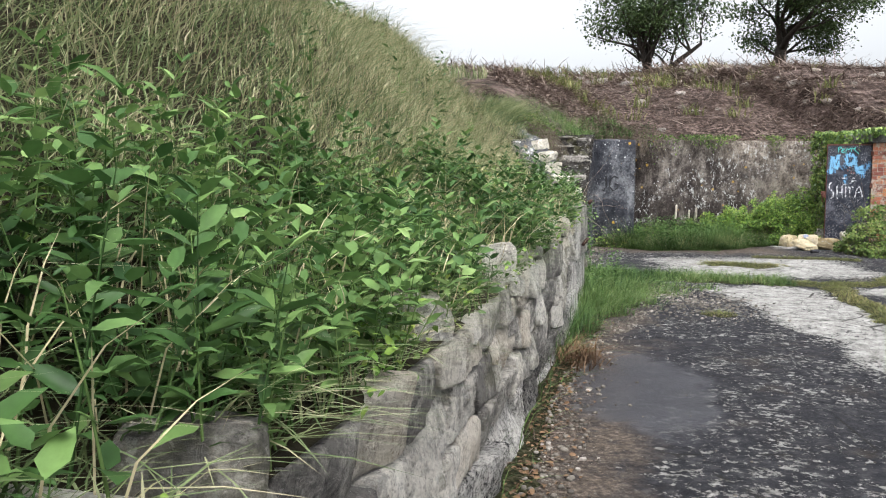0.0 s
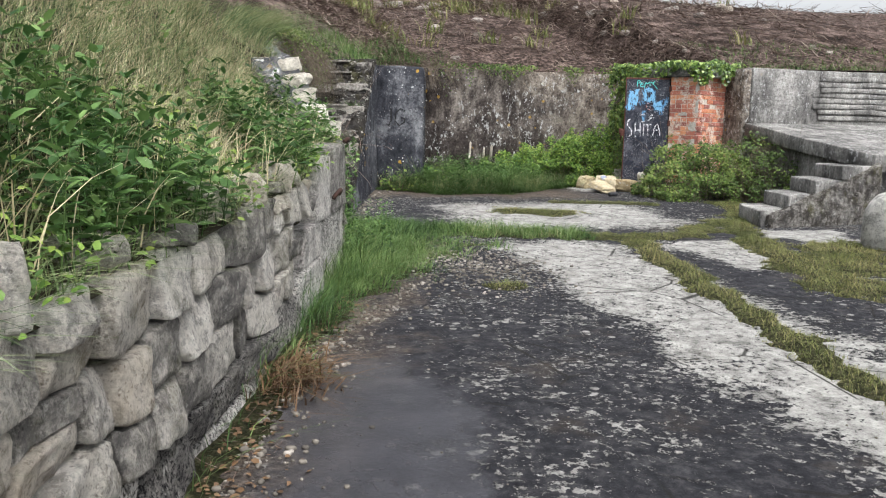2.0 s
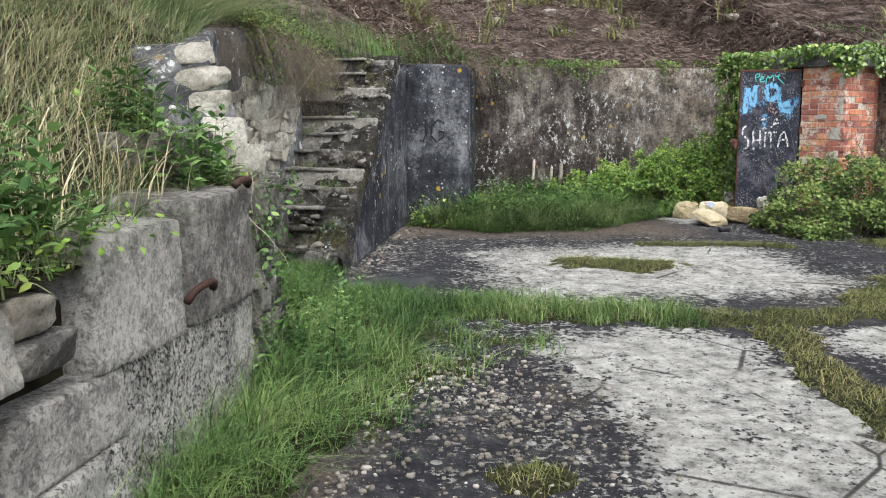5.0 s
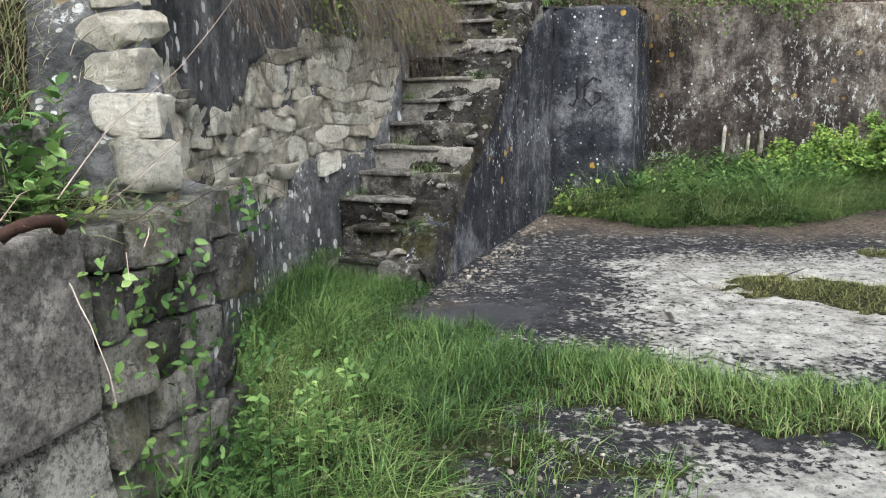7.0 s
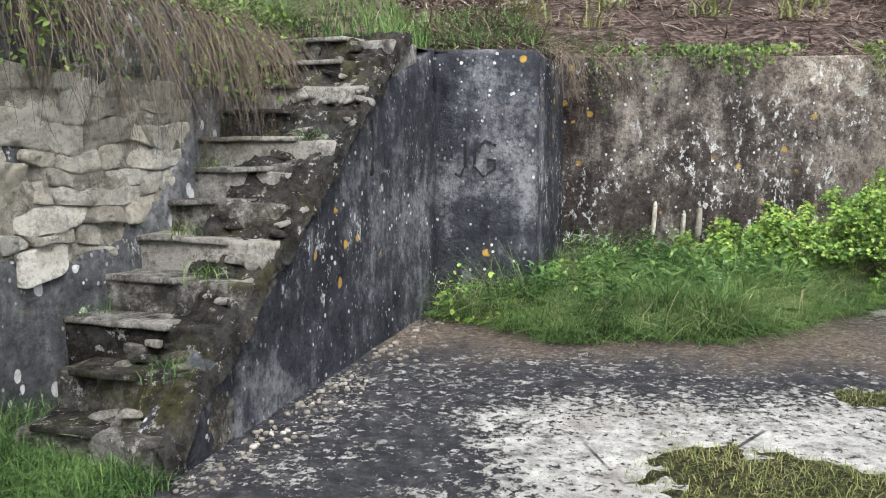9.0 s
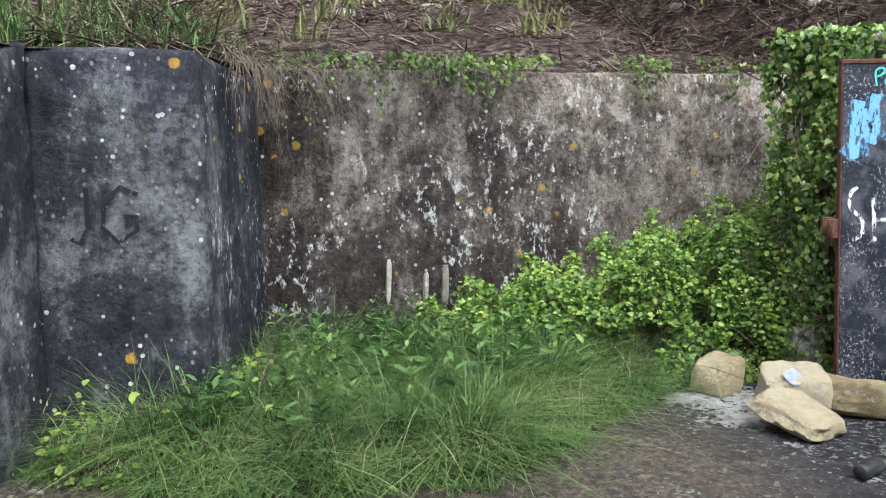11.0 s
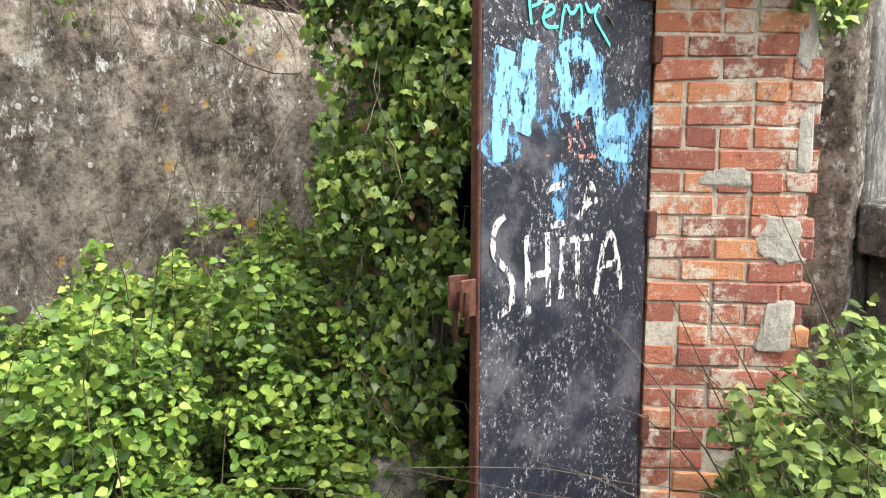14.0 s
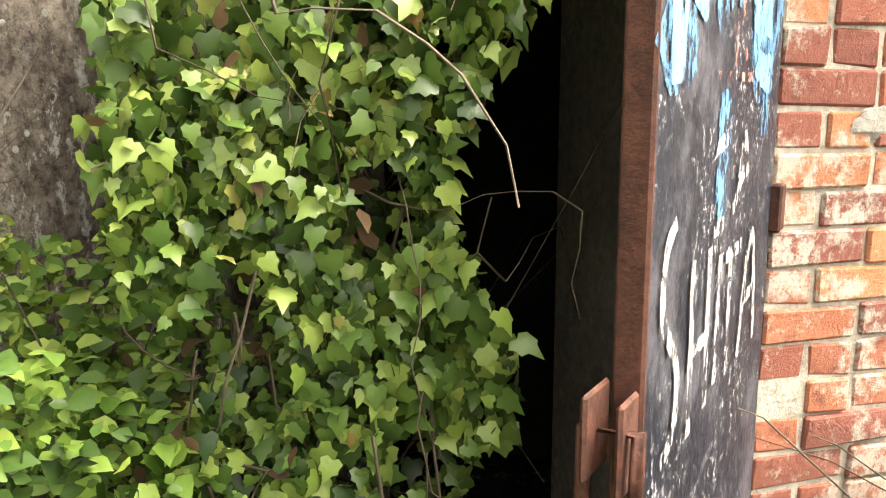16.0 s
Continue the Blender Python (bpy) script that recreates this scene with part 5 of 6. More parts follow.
# ---- grass in the yard ----
def near(x, y, path, halves):
    best = np.full(x.shape, 9.0)
    for (a, b), (h, g) in zip(zip(path, path[1:]), zip(halves, halves[1:])):
        dx, dy = b[0] - a[0], b[1] - a[1]
        f = np.clip(((x - a[0]) * dx + (y - a[1]) * dy) / (dx * dx + dy * dy), 0, 1)
        best = np.minimum(best, np.hypot(x - a[0] - f * dx, y - a[1] - f * dy) / (h + (g - h) * f))
    return best


def ragged(x, y):
    return np.array([0.65 * noise.noise(Vector((float(a) * 2.3, float(b) * 2.3, 1))) + 0.45 * noise.noise(Vector((float(a) * 6, float(b) * 6, 2))) + 0.4 * noise.noise(Vector((float(a) * 16, float(b) * 16, 3))) for a, b in zip(x, y)])


STRIPS = [([(2.2, 11.0), (3.0, 10.75), (3.7, 10.55), (4.9, 10.15), (5.7, 10.35), (6.6, 11.3)], [0.5, 0.42, 0.33, 0.25, 0.22, 0.2]),
          ([(4.85, 9.9), (4.62, 9.2), (4.39, 8.0), (4.25, 7.2), (4.02, 6.2), (3.85, 5.2)], [0.17, 0.17, 0.15, 0.15, 0.17, 0.15]),
          ([(8.0, 13.2), (7.5, 11.9), (6.6, 11.0), (6.3, 10.2), (5.9, 9.0), (5.5, 7.6)], [0.3, 0.34, 0.24, 0.24, 0.3, 0.4]),
          ([(4.25, 12.5), (4.8, 12.2)], [0.3, 0.36]), ([(5.2, 13.5), (6.6, 13.2)], [0.12, 0.2]), ([(7.0, 9.4), (6.2, 8.4)], [0.5, 0.6]), ([(2.72, 7.98), (2.8, 8.02)], [0.12, 0.12])]


def strip_mask(x, y):
    return np.min([near(x, y, p, h) for p, h in STRIPS], axis=0) + ragged(x, y)


def grid_mat(name, x0, x1, y0, y1, mask, mat, label, cell=0.045, lift=0.012):
    """A thin uneven mat of turf on the concrete."""
    nx, ny = int((x1 - x0) / cell), int((y1 - y0) / cell)
    gx, gy = np.meshgrid(x0 + np.arange(nx) * cell, y0 + np.arange(ny) * cell, indexing="ij")
    f = np.clip(0.85 - mask(gx.ravel(), gy.ravel()).reshape(gx.shape), -0.12, 0.5)
    gz = np.array([ground_z(float(b)) for b in gy.ravel()]).reshape(gx.shape) + f * lift * 2
    v = np.stack([gx, gy, gz], 2).reshape(-1, 3)
    q = [(i * ny + j, (i + 1) * ny + j, (i + 1) * ny + j + 1, i * ny + j + 1) for i in range(nx - 1) for j in range(ny - 1) if f[i:i + 2, j:j + 2].max() > 0]
    ob = heap(name, v, q, [], mat, None, True)
    return tagged(ob, label, "turf", kind="stuff")


grid_mat("joint_turf", 2.0, 9.0, 4.6, 14.0, strip_mask, TURF, "thin mossy turf in the joints of the concrete")
x, y = rs.uniform(1.9, 8.6, 210000), rs.uniform(4.8, 13.8, 210000)
k = strip_mask(x, y) < 0.95
x, y = x[k], y[k]
pts = np.stack([x, y, [ground_z(b) for b in y]], 1)
far_in = np.clip(1.1 - strip_mask(x, y), 0.1, 1)
lush = (x < 4.4) & (y > 9.8) & (y < 11.6)
high = rs.uniform(0.015, 0.07, len(x)) * (0.3 + far_in)
d = ~lush
stuff("joint_grass", blades(pts[d], high[d], rs.uniform(0.002, 0.0045, d.sum()), 1.4), MOSS, "short mossy grass growing in the joints of the yard", "grass")
stuff("lush_joint_grass", blades(pts[lush], high[lush] * 2.6, rs.uniform(0.003, 0.006, lush.sum()), 1.4), GRASS, "longer bright grass in the wide joint of the yard", "grass")

OUT_Y, OUT_X = [1.5, 3, 5, 6.5, 7.7, 8.4, 9.0, 9.9, 10.6, 11.2, 11.75, 12.3, 12.6], [-0.05, 0.3, 0.75, 1.2, 1.65, 2.2, 2.6, 3.1, 3.0, 2.75, 2.05, 1.85, 1.7]


def wallside_mask(x, y):
    inner = np.where(y < 9.6, wall_x(y), 1.1)
    outer = np.interp(y, OUT_Y, OUT_X)
    f = (x - inner) / np.maximum(outer - inner, 0.05)
    return np.where(x < inner - 0.05, 9, f) + 0.6 * ragged(x, y)


grid_mat("wallside_turf", 0.2, 3.4, 3.0, 12.7, wallside_mask, TURF, "damp turf along the foot of the wall")
x, y = rs.uniform(-0.1, 3.3, 130000), rs.uniform(1.5, 12.6, 130000)
w = wallside_mask(x, y)
k = (w < 1.0) & (rs.uniform(0, 1, len(x)) < np.clip((y - 5.6) / 2.2, 0.05, 1) * np.clip(1.25 - w, 0.12, 1))
x, y, w = x[k], y[k], w[k]
pts = np.stack([x, y, [ground_z(b) for b in y]], 1)
tuft = np.array([noise.noise(Vector((float(a) * 4.5, float(b) * 4.5, 7))) for a, b in zip(x, y)])
high = rs.uniform(0.07, 0.27, len(x)) * np.clip(1.3 - w, 0.25, 1.2) * np.clip(1 + 1.3 * tuft, 0.35, 1.8)
stuff("wallside_grass", blades(pts, high, rs.uniform(0.0025, 0.006, len(x)), 1.6, (0.3, -0.2)), GRASS, "lush tufted grass spreading from the foot of the wall", "grass")

roots, tall = [], []
for k, a in ((0, 0.75), (1, 0.15), (2, 0.8), (3, 0.3), (4, 0.55), (6, 0.75), (7, 0.2), (9, 0.7)):
    c = FOOT + U * (-0.08 + 0.24 * k) + V * a
    for _ in range(70):
        roots.append((c.x + rs.normal(0, 0.06), c.y + rs.normal(0, 0.06), 0.4 + 0.172 * k)), tall.append(rs.uniform(0.05, 0.16))
for _ in range(5200):
    a, b = rs.uniform(-0.05, 1.15), -0.16 - abs(rs.normal(0, 0.28))
    if a + 0.6 * b > -0.1 or rs.uniform() < 0.25:
        c = FOOT + U * b + V * a
        roots.append((c.x, c.y, ground_z(c.y))), tall.append(rs.uniform(0.1, 0.32) * (0.55 + 0.45 * a))
m = len(roots)
stuff("stair_tufts", blades(np.array(roots), np.array(tall), rs.uniform(0.003, 0.006, m), 1.6), GRASS, "grass tufts growing on and before the stair", "grass")

BX, BY = [2.8, 3.4, 3.7, 4.8, 5.7, 6.3, 6.7], [15.25, 14.85, 14.5, 14.5, 15.2, 15.65, 15.9]


def back_mask(x, y):
    deep = np.where(x < 3.75, 15.65, 16.98)
    return np.where((y > deep) | (x < 2.8) | (x > 6.7), 9, 1.0 - (y - np.interp(x, BX, BY)) * 1.6) + 0.4 * ragged(x, y)


grid_mat("back_turf", 2.8, 6.7, 14.2, 17.0, back_mask, TURF, "turf below the back wall")
x, y = rs.uniform(2.8, 6.7, 60000), rs.uniform(14.2, 17, 60000)
w = back_mask(x, y)
k = w < 1.0
x, y, w = x[k], y[k], w[k]
pts = np.stack([x, y, [ground_z(b) for b in y]], 1)
tuft = np.array([noise.noise(Vector((float(a) * 4, float(b) * 4, 7))) for a, b in zip(x, y)])
high = rs.uniform(0.1, 0.36, len(x)) * np.clip(1.3 - w, 0.3, 1.15) * np.clip(1 + 1.9 * tuft, 0.15, 2.0)
stuff("back_grass", blades(pts, high, rs.uniform(0.003, 0.007, len(x)), 2.2, (0, -0.3)), GRASS, "long green grass below the stained back wall", "grass")
k = (rs.uniform(0, 1, len(x)) < 0.05) & (w < 0.75)
stuff("pale_stalks", blades(pts[k], rs.uniform(0.15, 0.42, k.sum()), rs.uniform(0.002, 0.004, k.sum()), 1.8, (0.3, -0.3)), STRAW, "pale dry stalks among the green grass", "grass")
wx, wy = rs.uniform(3.6, 5.7, 75), rs.uniform(15.0, 16.9, 75)
k = (wy > np.interp(wx, BX, BY) + 0.25) & ~((wx < 3.95) & (wy > 15.5))
wx, wy = wx[k], wy[k]
pts = np.stack([wx, wy, [ground_z(b) + 0.1 for b in wy]], 1)
weeds(pts, rs.uniform(0.15, 0.42, len(pts)), 0.11, WEED, "tall_weeds", "tall bright weeds in the grass below the wall")


# ---- brambles and ivy ----
def mound(name, label, heights, m, x0, x1, y0, y1, size, mat=None, skin=0.44):
    """A tangle: leaves through the outer layer of a hump, stems inside."""
    x, y = rs.uniform(x0, x1, m), rs.uniform(y0, y1, m)
    top = heights(x, y)
    k = top > 0.06
    x, y, top = x[k], y[k], top[k]
    lump = np.array([0.28 * noise.noise(Vector((float(a) * 2.2, float(b) * 2.2, 5))) + 0.22 * noise.noise(Vector((float(a) * 6, float(b) * 6, 6))) for a, b in zip(x, y)])
    depth = rs.uniform(0, 1, len(x)) ** 1.7
    h = np.maximum((top + lump) * (1 - depth * np.minimum(1, skin * 2.2)), 0.02)
    at = np.stack([x, y, np.array([ground_z(b) for b in y]) + h], 1)
    gap = np.array([noise.noise(Vector((float(a) * 4.5, float(b) * 4.5, float(c) * 4.5))) for a, b, c in at]) > -0.1
    at, x, y, h = at[gap], x[gap], y[gap], h[gap]
    n = len(x)
    way = rs.normal(0, 1, (n, 3)) * (1, 1, 0.5) + (-0.2, -0.4, -0.15)
    face = rs.normal(0, 0.45, (n, 3)) + (-0.25, -0.55, 0.9)
    thing = stuff(name, leaves(ROUND, at, way, face, rs.uniform(0.4, 1.25, n) * size * 0.85), mat or BRAMBLE, label, "brambles")
    c = rs.randint(0, n, 260)
    st = at[c] * (1, 1, 0) + np.stack([np.zeros(260), np.zeros(260), np.array([ground_z(b) for b in y[c]])], 1)
    ob = heap("stem", *lines(st, rs.normal(0, 0.5, (260, 3)) + (0, -0.1, 1), h[c] * 1.5 + 0.15, np.full(260, 0.005), 0.12, 0.15, 6), STEM, thing)
    return thing


def bush_a(x, y):
    ridge = np.interp(x, [4.9, 5.4, 5.9, 6.4, 6.9, 7.3, 7.7], [0.22, 0.42, 0.6, 0.76, 0.88, 0.92, 0.95])
    front = np.interp(x, [4.9, 5.8, 6.4, 6.9, 7.2, 7.45, 7.7], [16.5, 16.0, 15.75, 15.66, 15.56, 15.56, 16.6])
    return ridge * np.clip((y - front) / np.interp(x, [5, 6.8, 7.2], [0.5, 0.45, 0.25]), 0, 1) ** 0.6


def bush_b(x, y):
    d = np.maximum(np.abs((x - 7.85) / 0.95), np.abs((y - 14.05) / 0.66))
    d = 0.5 * d + 0.5 * np.hypot((x - 7.85) / 1.05, (y - 14.05) / 0.74)
    return np.interp(x, [7.0, 7.5, 8.1, 8.8], [0.5, 0.76, 0.84, 0.88]) * np.clip((1 - d) * 2.2, 0, 1) ** 0.6


def bush_c(x, y):
    d = np.hypot((x - 8.95) / 0.85, (y - 13.7) / 1.1)
    return 0.85 * np.clip((1 - d) * 2.0, 0, 1) ** 0.6 * np.where(x > 8.85, np.where(y < 12.3, 0, 1), 1)


mound("bramble_bush", "bright green brambles heaped against the back wall", bush_a, 56000, 4.9, 7.7, 15.6, 17.0, 0.052)
mound("bramble_bush", "bramble bush growing before the brick pier", bush_b, 25000, 6.9, 8.95, 13.3, 14.75, 0.055, DULL)
mound("bramble_bush", "dark bramble bush below the landing", bush_c, 9000, 8.0, 9.0, 12.5, 14.9, 0.055, DULL)

def bush_d(x, y):
    return np.interp(x, [2.9, 3.3, 3.9, 4.6], [0.1, 0.34, 0.3, 0.12]) * np.clip((y - 14.9) / 0.4, 0, 1) * np.where((x < 3.7) & (y > 15.6), 0, 1)


mound("bramble_bush", "low brambles trailing below the black pier", bush_d, 2200, 2.9, 4.6, 14.9, 16.4, 0.055)
# ivy: a curtain from the roof's edge, a mat on the roof, tufts along the wall top
ivy = empty("ivy", "glossy ivy hanging over the doorway and the shelter roof", "ivy")


def ivy_leaves(at, out, size):
    n = len(at)
    way = rs.normal(0, 0.5, (n, 3)) + (0, 0, -0.75)
    face = out + rs.normal(0, 0.62, (n, 3)) + (0, 0, 0.35)
    return way, face, rs.uniform(0.4, 1.2, n) * size


curtain_a, curtain_b = np.array([7.3, 15.98]), np.array([7.53, 15.42])
m = 14500
f, z = rs.uniform(-0.12, 1.0, m), 0.32 + 2.15 * rs.uniform(0, 1, m)
right = 0.84 + 0.2 * np.clip((z - 1.55) / 0.5, 0, 1) - 0.1 * np.sin(z * 9)
left = 0.1 - 0.3 * np.clip((z - 1.7) / 0.6, 0, 1) + 0.12 * np.sin(z * 7)
k = (f < right) & (f > left - rs.uniform(0, 0.12, m))
f, z = f[k], z[k]
out = np.array([-0.83, -0.56, 0.0])
base = curtain_a + f[:, None] * (curtain_b - curtain_a)
thick = rs.uniform(0, 1, len(f)) ** 0.7 * 0.2
at = np.concatenate([base, z[:, None]], 1) + out * thick[:, None]
hole = np.array([noise.noise(Vector((float(a) * 7, float(b) * 7, float(c) * 5))) for a, b, c in at]) > -0.22
at, thick = at[hole], thick[hole]
way, face, size = ivy_leaves(at, out, 0.043)
order = np.argsort(-thick)
first, rest = order[:300], order[300:]
ob = heap("foliage", *leaves(IVY, at[rest], way[rest], face[rest], size[rest]), IVYLEAF, ivy, True)
tagged(ob, kind="stuff")
LEAFMESH = bpy.data.meshes.new("leaf")
LEAFMESH.from_pydata([tuple(v) for v in IVY[0]], [], IVY[2])
LEAFMESH.shade_smooth()
LEAFMESH.materials.append(None)
n = Nodes("ivy_leaf_single")
LEAFMESH.materials[0] = n.done(n.ramp(n.chance(), (0.0, (0.035, 0.08, 0.018)), (0.5, (0.1, 0.175, 0.035)), (0.93, (0.22, 0.31, 0.06)), (1.0, (0.26, 0.15, 0.06))), 0.38, n.noise(90, 3), 0.002, 0.4, 0.5)
for i in first:
    a = Vector(way[i]).normalized()
    s = a.cross(Vector(face[i])).normalized()
    u = s.cross(a)
    leaf = new("leaf", LEAFMESH)
    leaf.parent = ivy
    g = float(size[i])
    leaf.matrix_basis = Matrix(((s.x * g, a.x * g, u.x * g, at[i][0]), (s.y * g, a.y * g, u.y * g, at[i][1]), (s.z * g, a.z * g, u.z * g, at[i][2]), (0, 0, 0, 1)))
m = 44
fz = rs.uniform(0.1, 0.85, m)
st = np.concatenate([curtain_a + fz[:, None] * (curtain_b - curtain_a), rs.uniform(1.0, 2.4, (m, 1))], 1) + out * rs.uniform(0.06, 0.22, (m, 1))
heap("stem", *lines(st, rs.normal(0, 0.3, (m, 3)) + (0, 0, -1), rs.uniform(0.3, 1.0, m), rs.uniform(0.0015, 0.004, m), 0.12, 0.4, 10), STEM, ivy)
m = 150
fz = rs.uniform(-0.1, 0.66, m)
dl = np.concatenate([curtain_a + fz[:, None] * (curtain_b - curtain_a), rs.uniform(0.6, 2.2, (m, 1))], 1) + out * rs.uniform(0.02, 0.2, (m, 1))
tagged(heap("withered_foliage", *leaves(OVATE, dl, rs.normal(0, 1, (m, 3)) + (0, 0, -0.8), rs.normal(0, 1, (m, 3)) + out, rs.uniform(0.03, 0.06, m)), DEAD, ivy), kind="stuff")
rim = [(7.2, 15.9), (7.46, 15.42), (8.0, 14.6), (8.3, 14.5), (9.05, 14.95)]
m = 6000
seg = rs.randint(0, 4, m)
f = rs.uniform(0, 1, m)
a, b = np.array(rim)[seg], np.array(rim)[seg + 1]
p = a + (b - a) * f[:, None]
deep = rs.uniform(0, 1, m) ** 1.3
inward = np.array([0.75, 0.66])
p = p + inward * (deep * 0.9 - 0.08)[:, None]
hang = (deep < 0.16) * rs.uniform(0, 1, m) ** 1.5 * (0.22 + 0.12 * np.sin(p[:, 0] * 11))
at = np.concatenate([p, (2.43 + 0.03 * np.sin(p[:, :1] * 9) + rs.uniform(0, 0.07, (m, 1)) - hang[:, None])], 1)
way, face, size = ivy_leaves(at, np.array([-0.4, -0.6, 0.9]), 0.07)
tagged(heap("roof_foliage", *leaves(IVY, at, way, face, size * 0.8), IVYLEAF, ivy, True), kind="stuff")
at = []
for cx, w, drop, count in ((4.35, 0.35, 0.6, 200), (4.8, 0.25, 0.35, 120), (5.55, 0.5, 0.32, 460), (5.2, 0.25, 0.22, 160), (6.85, 0.22, 0.3, 170), (7.55, 0.25, 0.3, 100)):
    for _ in range(count):
        q = rs.normal(0, w / 2)
        at.append((cx + q, 16.96 + rs.uniform(-0.12, 0.2), 2.45 + rs.uniform(-0.02, 0.07) - drop * rs.uniform(0, 1) ** 1.8 * max(0, 1 - abs(q) / w)))
at = np.array(at)
way, face, size = ivy_leaves(at, np.array([0, -1.0, 0.3]), 0.065)
stuff("wall_top_ivy", leaves(IVY, at, way, face, size * 0.6), DULL, "ivy tufts hanging over the top of the back wall", "ivy")

# dry roots and stems hanging over the wall tops
st, sw, sl = [], [], []
for _ in range(110):
    x = 3.75 + abs(rs.normal(0, 0.3))
    st.append((x, 16.9 if x > 4 else 15.75 + (x - 3.6) * 3, 2.42)), sw.append((rs.normal(0.3, 0.4), rs.normal(-0.6, 0.2), 0.25)), sl.append(rs.uniform(0.25, 1.0))
for _ in range(110):
    st.append((rs.uniform(4.2, 7.8), 16.97, 2.4)), sw.append((rs.normal(0, 0.4), -0.3, 0.1)), sl.append(rs.uniform(0.15, 0.55))
for _ in range(900):
    s = rs.uniform(5.6, 8.0)
    p = bank(float(s), float(rs.uniform(0, 0.35)))
    st.append((p.x, p.y, p.z)), sw.append((rs.normal(0.8, 0.3), rs.normal(-0.1, 0.3), 0.25)), sl.append(rs.uniform(0.3, 0.8))
for _ in range(700):
    p = bank(float(rs.uniform(6.9, 7.95)), float(rs.uniform(0, 0.3)))
    st.append((p.x + 0.1, p.y, p.z)), sw.append((rs.normal(0.9, 0.3), rs.normal(-0.3, 0.3), 0.35)), sl.append(rs.uniform(0.5, 1.15))
st, sw, sl = np.array(st), np.array(sw), np.array(sl)
stuff("hanging_stems", lines(st, sw, sl, rs.uniform(0.0015, 0.0045, len(st)), 0.42, 0.2, 7), STEM, "dry brown stems hanging over the wall tops", "stems")
m = 2600
s = rs.uniform(5.4, 8.2, m)
pts = np.array([bank(float(a), float(b)) for a, b in zip(s, rs.uniform(0, 0.5, m))])
stuff("overhang_grass", blades(pts, rs.uniform(0.2, 0.45, m), rs.uniform(0.004, 0.008, m), 1.6, (1.2, -0.4)), BANKGRASS, "shaggy grass overhanging the stair wall", "grass")
m = 5200
s = rs.uniform(6.7, 7.95, m)
pts = np.array([bank(float(a), float(b)) for a, b in zip(s, rs.uniform(0, 0.4, m))]) + np.stack([rs.uniform(0.1, 0.5, m), rs.normal(0, 0.06, m), 0.12 - 0.62 * rs.uniform(0, 1, m) ** 1.3], 1)
stuff("overhang_brambles", leaves(OVATE, pts, rs.normal(0, 1, (m, 3)) + (0.3, -0.2, -0.5), rs.normal(0, 0.5, (m, 3)) + (0.6, -0.4, 0.6), rs.uniform(0.02, 0.05, m)), DULL, "dark brambles hanging over the wall beside the stair", "brambles")
m = 2600
s = rs.uniform(8.0, 12.2, m)
pts = np.array([bank(float(a), float(b)) for a, b in zip(s, rs.uniform(0.05, 1.6, m))])
stuff("stairhead_grass", blades(pts, rs.uniform(0.08, 0.25, m), rs.uniform(0.005, 0.01, m), 1.0), GRASS, "bright grass at the head of the stair", "grass")
# twigs reaching across the back wall by the ivy
m = 16
st = np.stack([rs.uniform(7.3, 7.6, m), rs.uniform(16.2, 16.7, m), rs.uniform(1.5, 2.4, m)], 1)
sw = np.stack([rs.normal(-0.9, 0.2, m), rs.normal(0, 0.1, m), rs.normal(-0.5, 0.45, m)], 1)
stuff("bare_twigs", lines(st, sw, rs.uniform(0.5, 1.4, m), rs.uniform(0.003, 0.006, m), 0.06, 0.16, 9), TWIG, "bare grey twigs reaching out from the ivy", "twigs")

# ---- the hill ----
m = 22000
s, re = rs.uniform(10.0, 15.3, m), rs.uniform(0.02, 1, m) ** 1.4 * 24
pts = np.array([bank(float(a), float(b)) for a, b in zip(s, re)])
grow = 0.6 + re / 16
stuff("brush_litter", lines(pts + (0, 0, 0.03), rs.normal(0, 1, (m, 3)) * (1, 1, 0.06), rs.uniform(0.15, 0.7, m) * grow, rs.uniform(0.006, 0.022, m) * grow, 0.02, 0.25, 3), TWIG, "cut brush and twigs strewn over the hillside", "brush")
hill_rocks = []
for k in range(110):
    s, re = rs.uniform(11.8, 14.9), rs.uniform(0.3, 20)
    p = bank(float(s), float(re))
    g = rs.uniform(0.1, 0.3) * (0.6 + re / 16)
    hill_rocks.append(tagged(stone("rock", p, (g * 1.4, g * 1.1, g * 0.7), HILLROCK, None, (rs.uniform(-15, 15), rs.uniform(-15, 15), rs.uniform(0, 180)), k * 1.3, "", 3, 4, 0.12), "pale stone lying in the cut brush of the hillside", "rock", "stones on the hillside"))
m, roots = 150, []
for _ in range(m):
    s = 11.2 + abs(rs.normal(0, 1.3))
    p = bank(min(float(s), 15.0), float(rs.uniform(2.0, 20)))
    for _ in range(22):
        roots.append((p.x + rs.normal(0, 0.12), p.y + rs.normal(0, 0.12), p.z))
roots = np.array(roots)
stuff("hill_tufts", blades(roots, rs.uniform(0.15, 0.5, len(roots)), rs.uniform(0.015, 0.035, len(roots)), 1.0), MOSS, "yellow-green tufts sprouting among the cut brush", "tufts")
m = 1800
s, re = rs.uniform(14.0, 15.6, m), rs.uniform(0, 1.8, m) ** 1.5
pts = np.array([bank(float(a), float(b)) for a, b in zip(s, re)])
stuff("wall_top_grass", blades(pts, rs.uniform(0.05, 0.14, m), rs.uniform(0.008, 0.016, m), 1.4), GRASS, "green grass along the top of the pale wall", "grass")


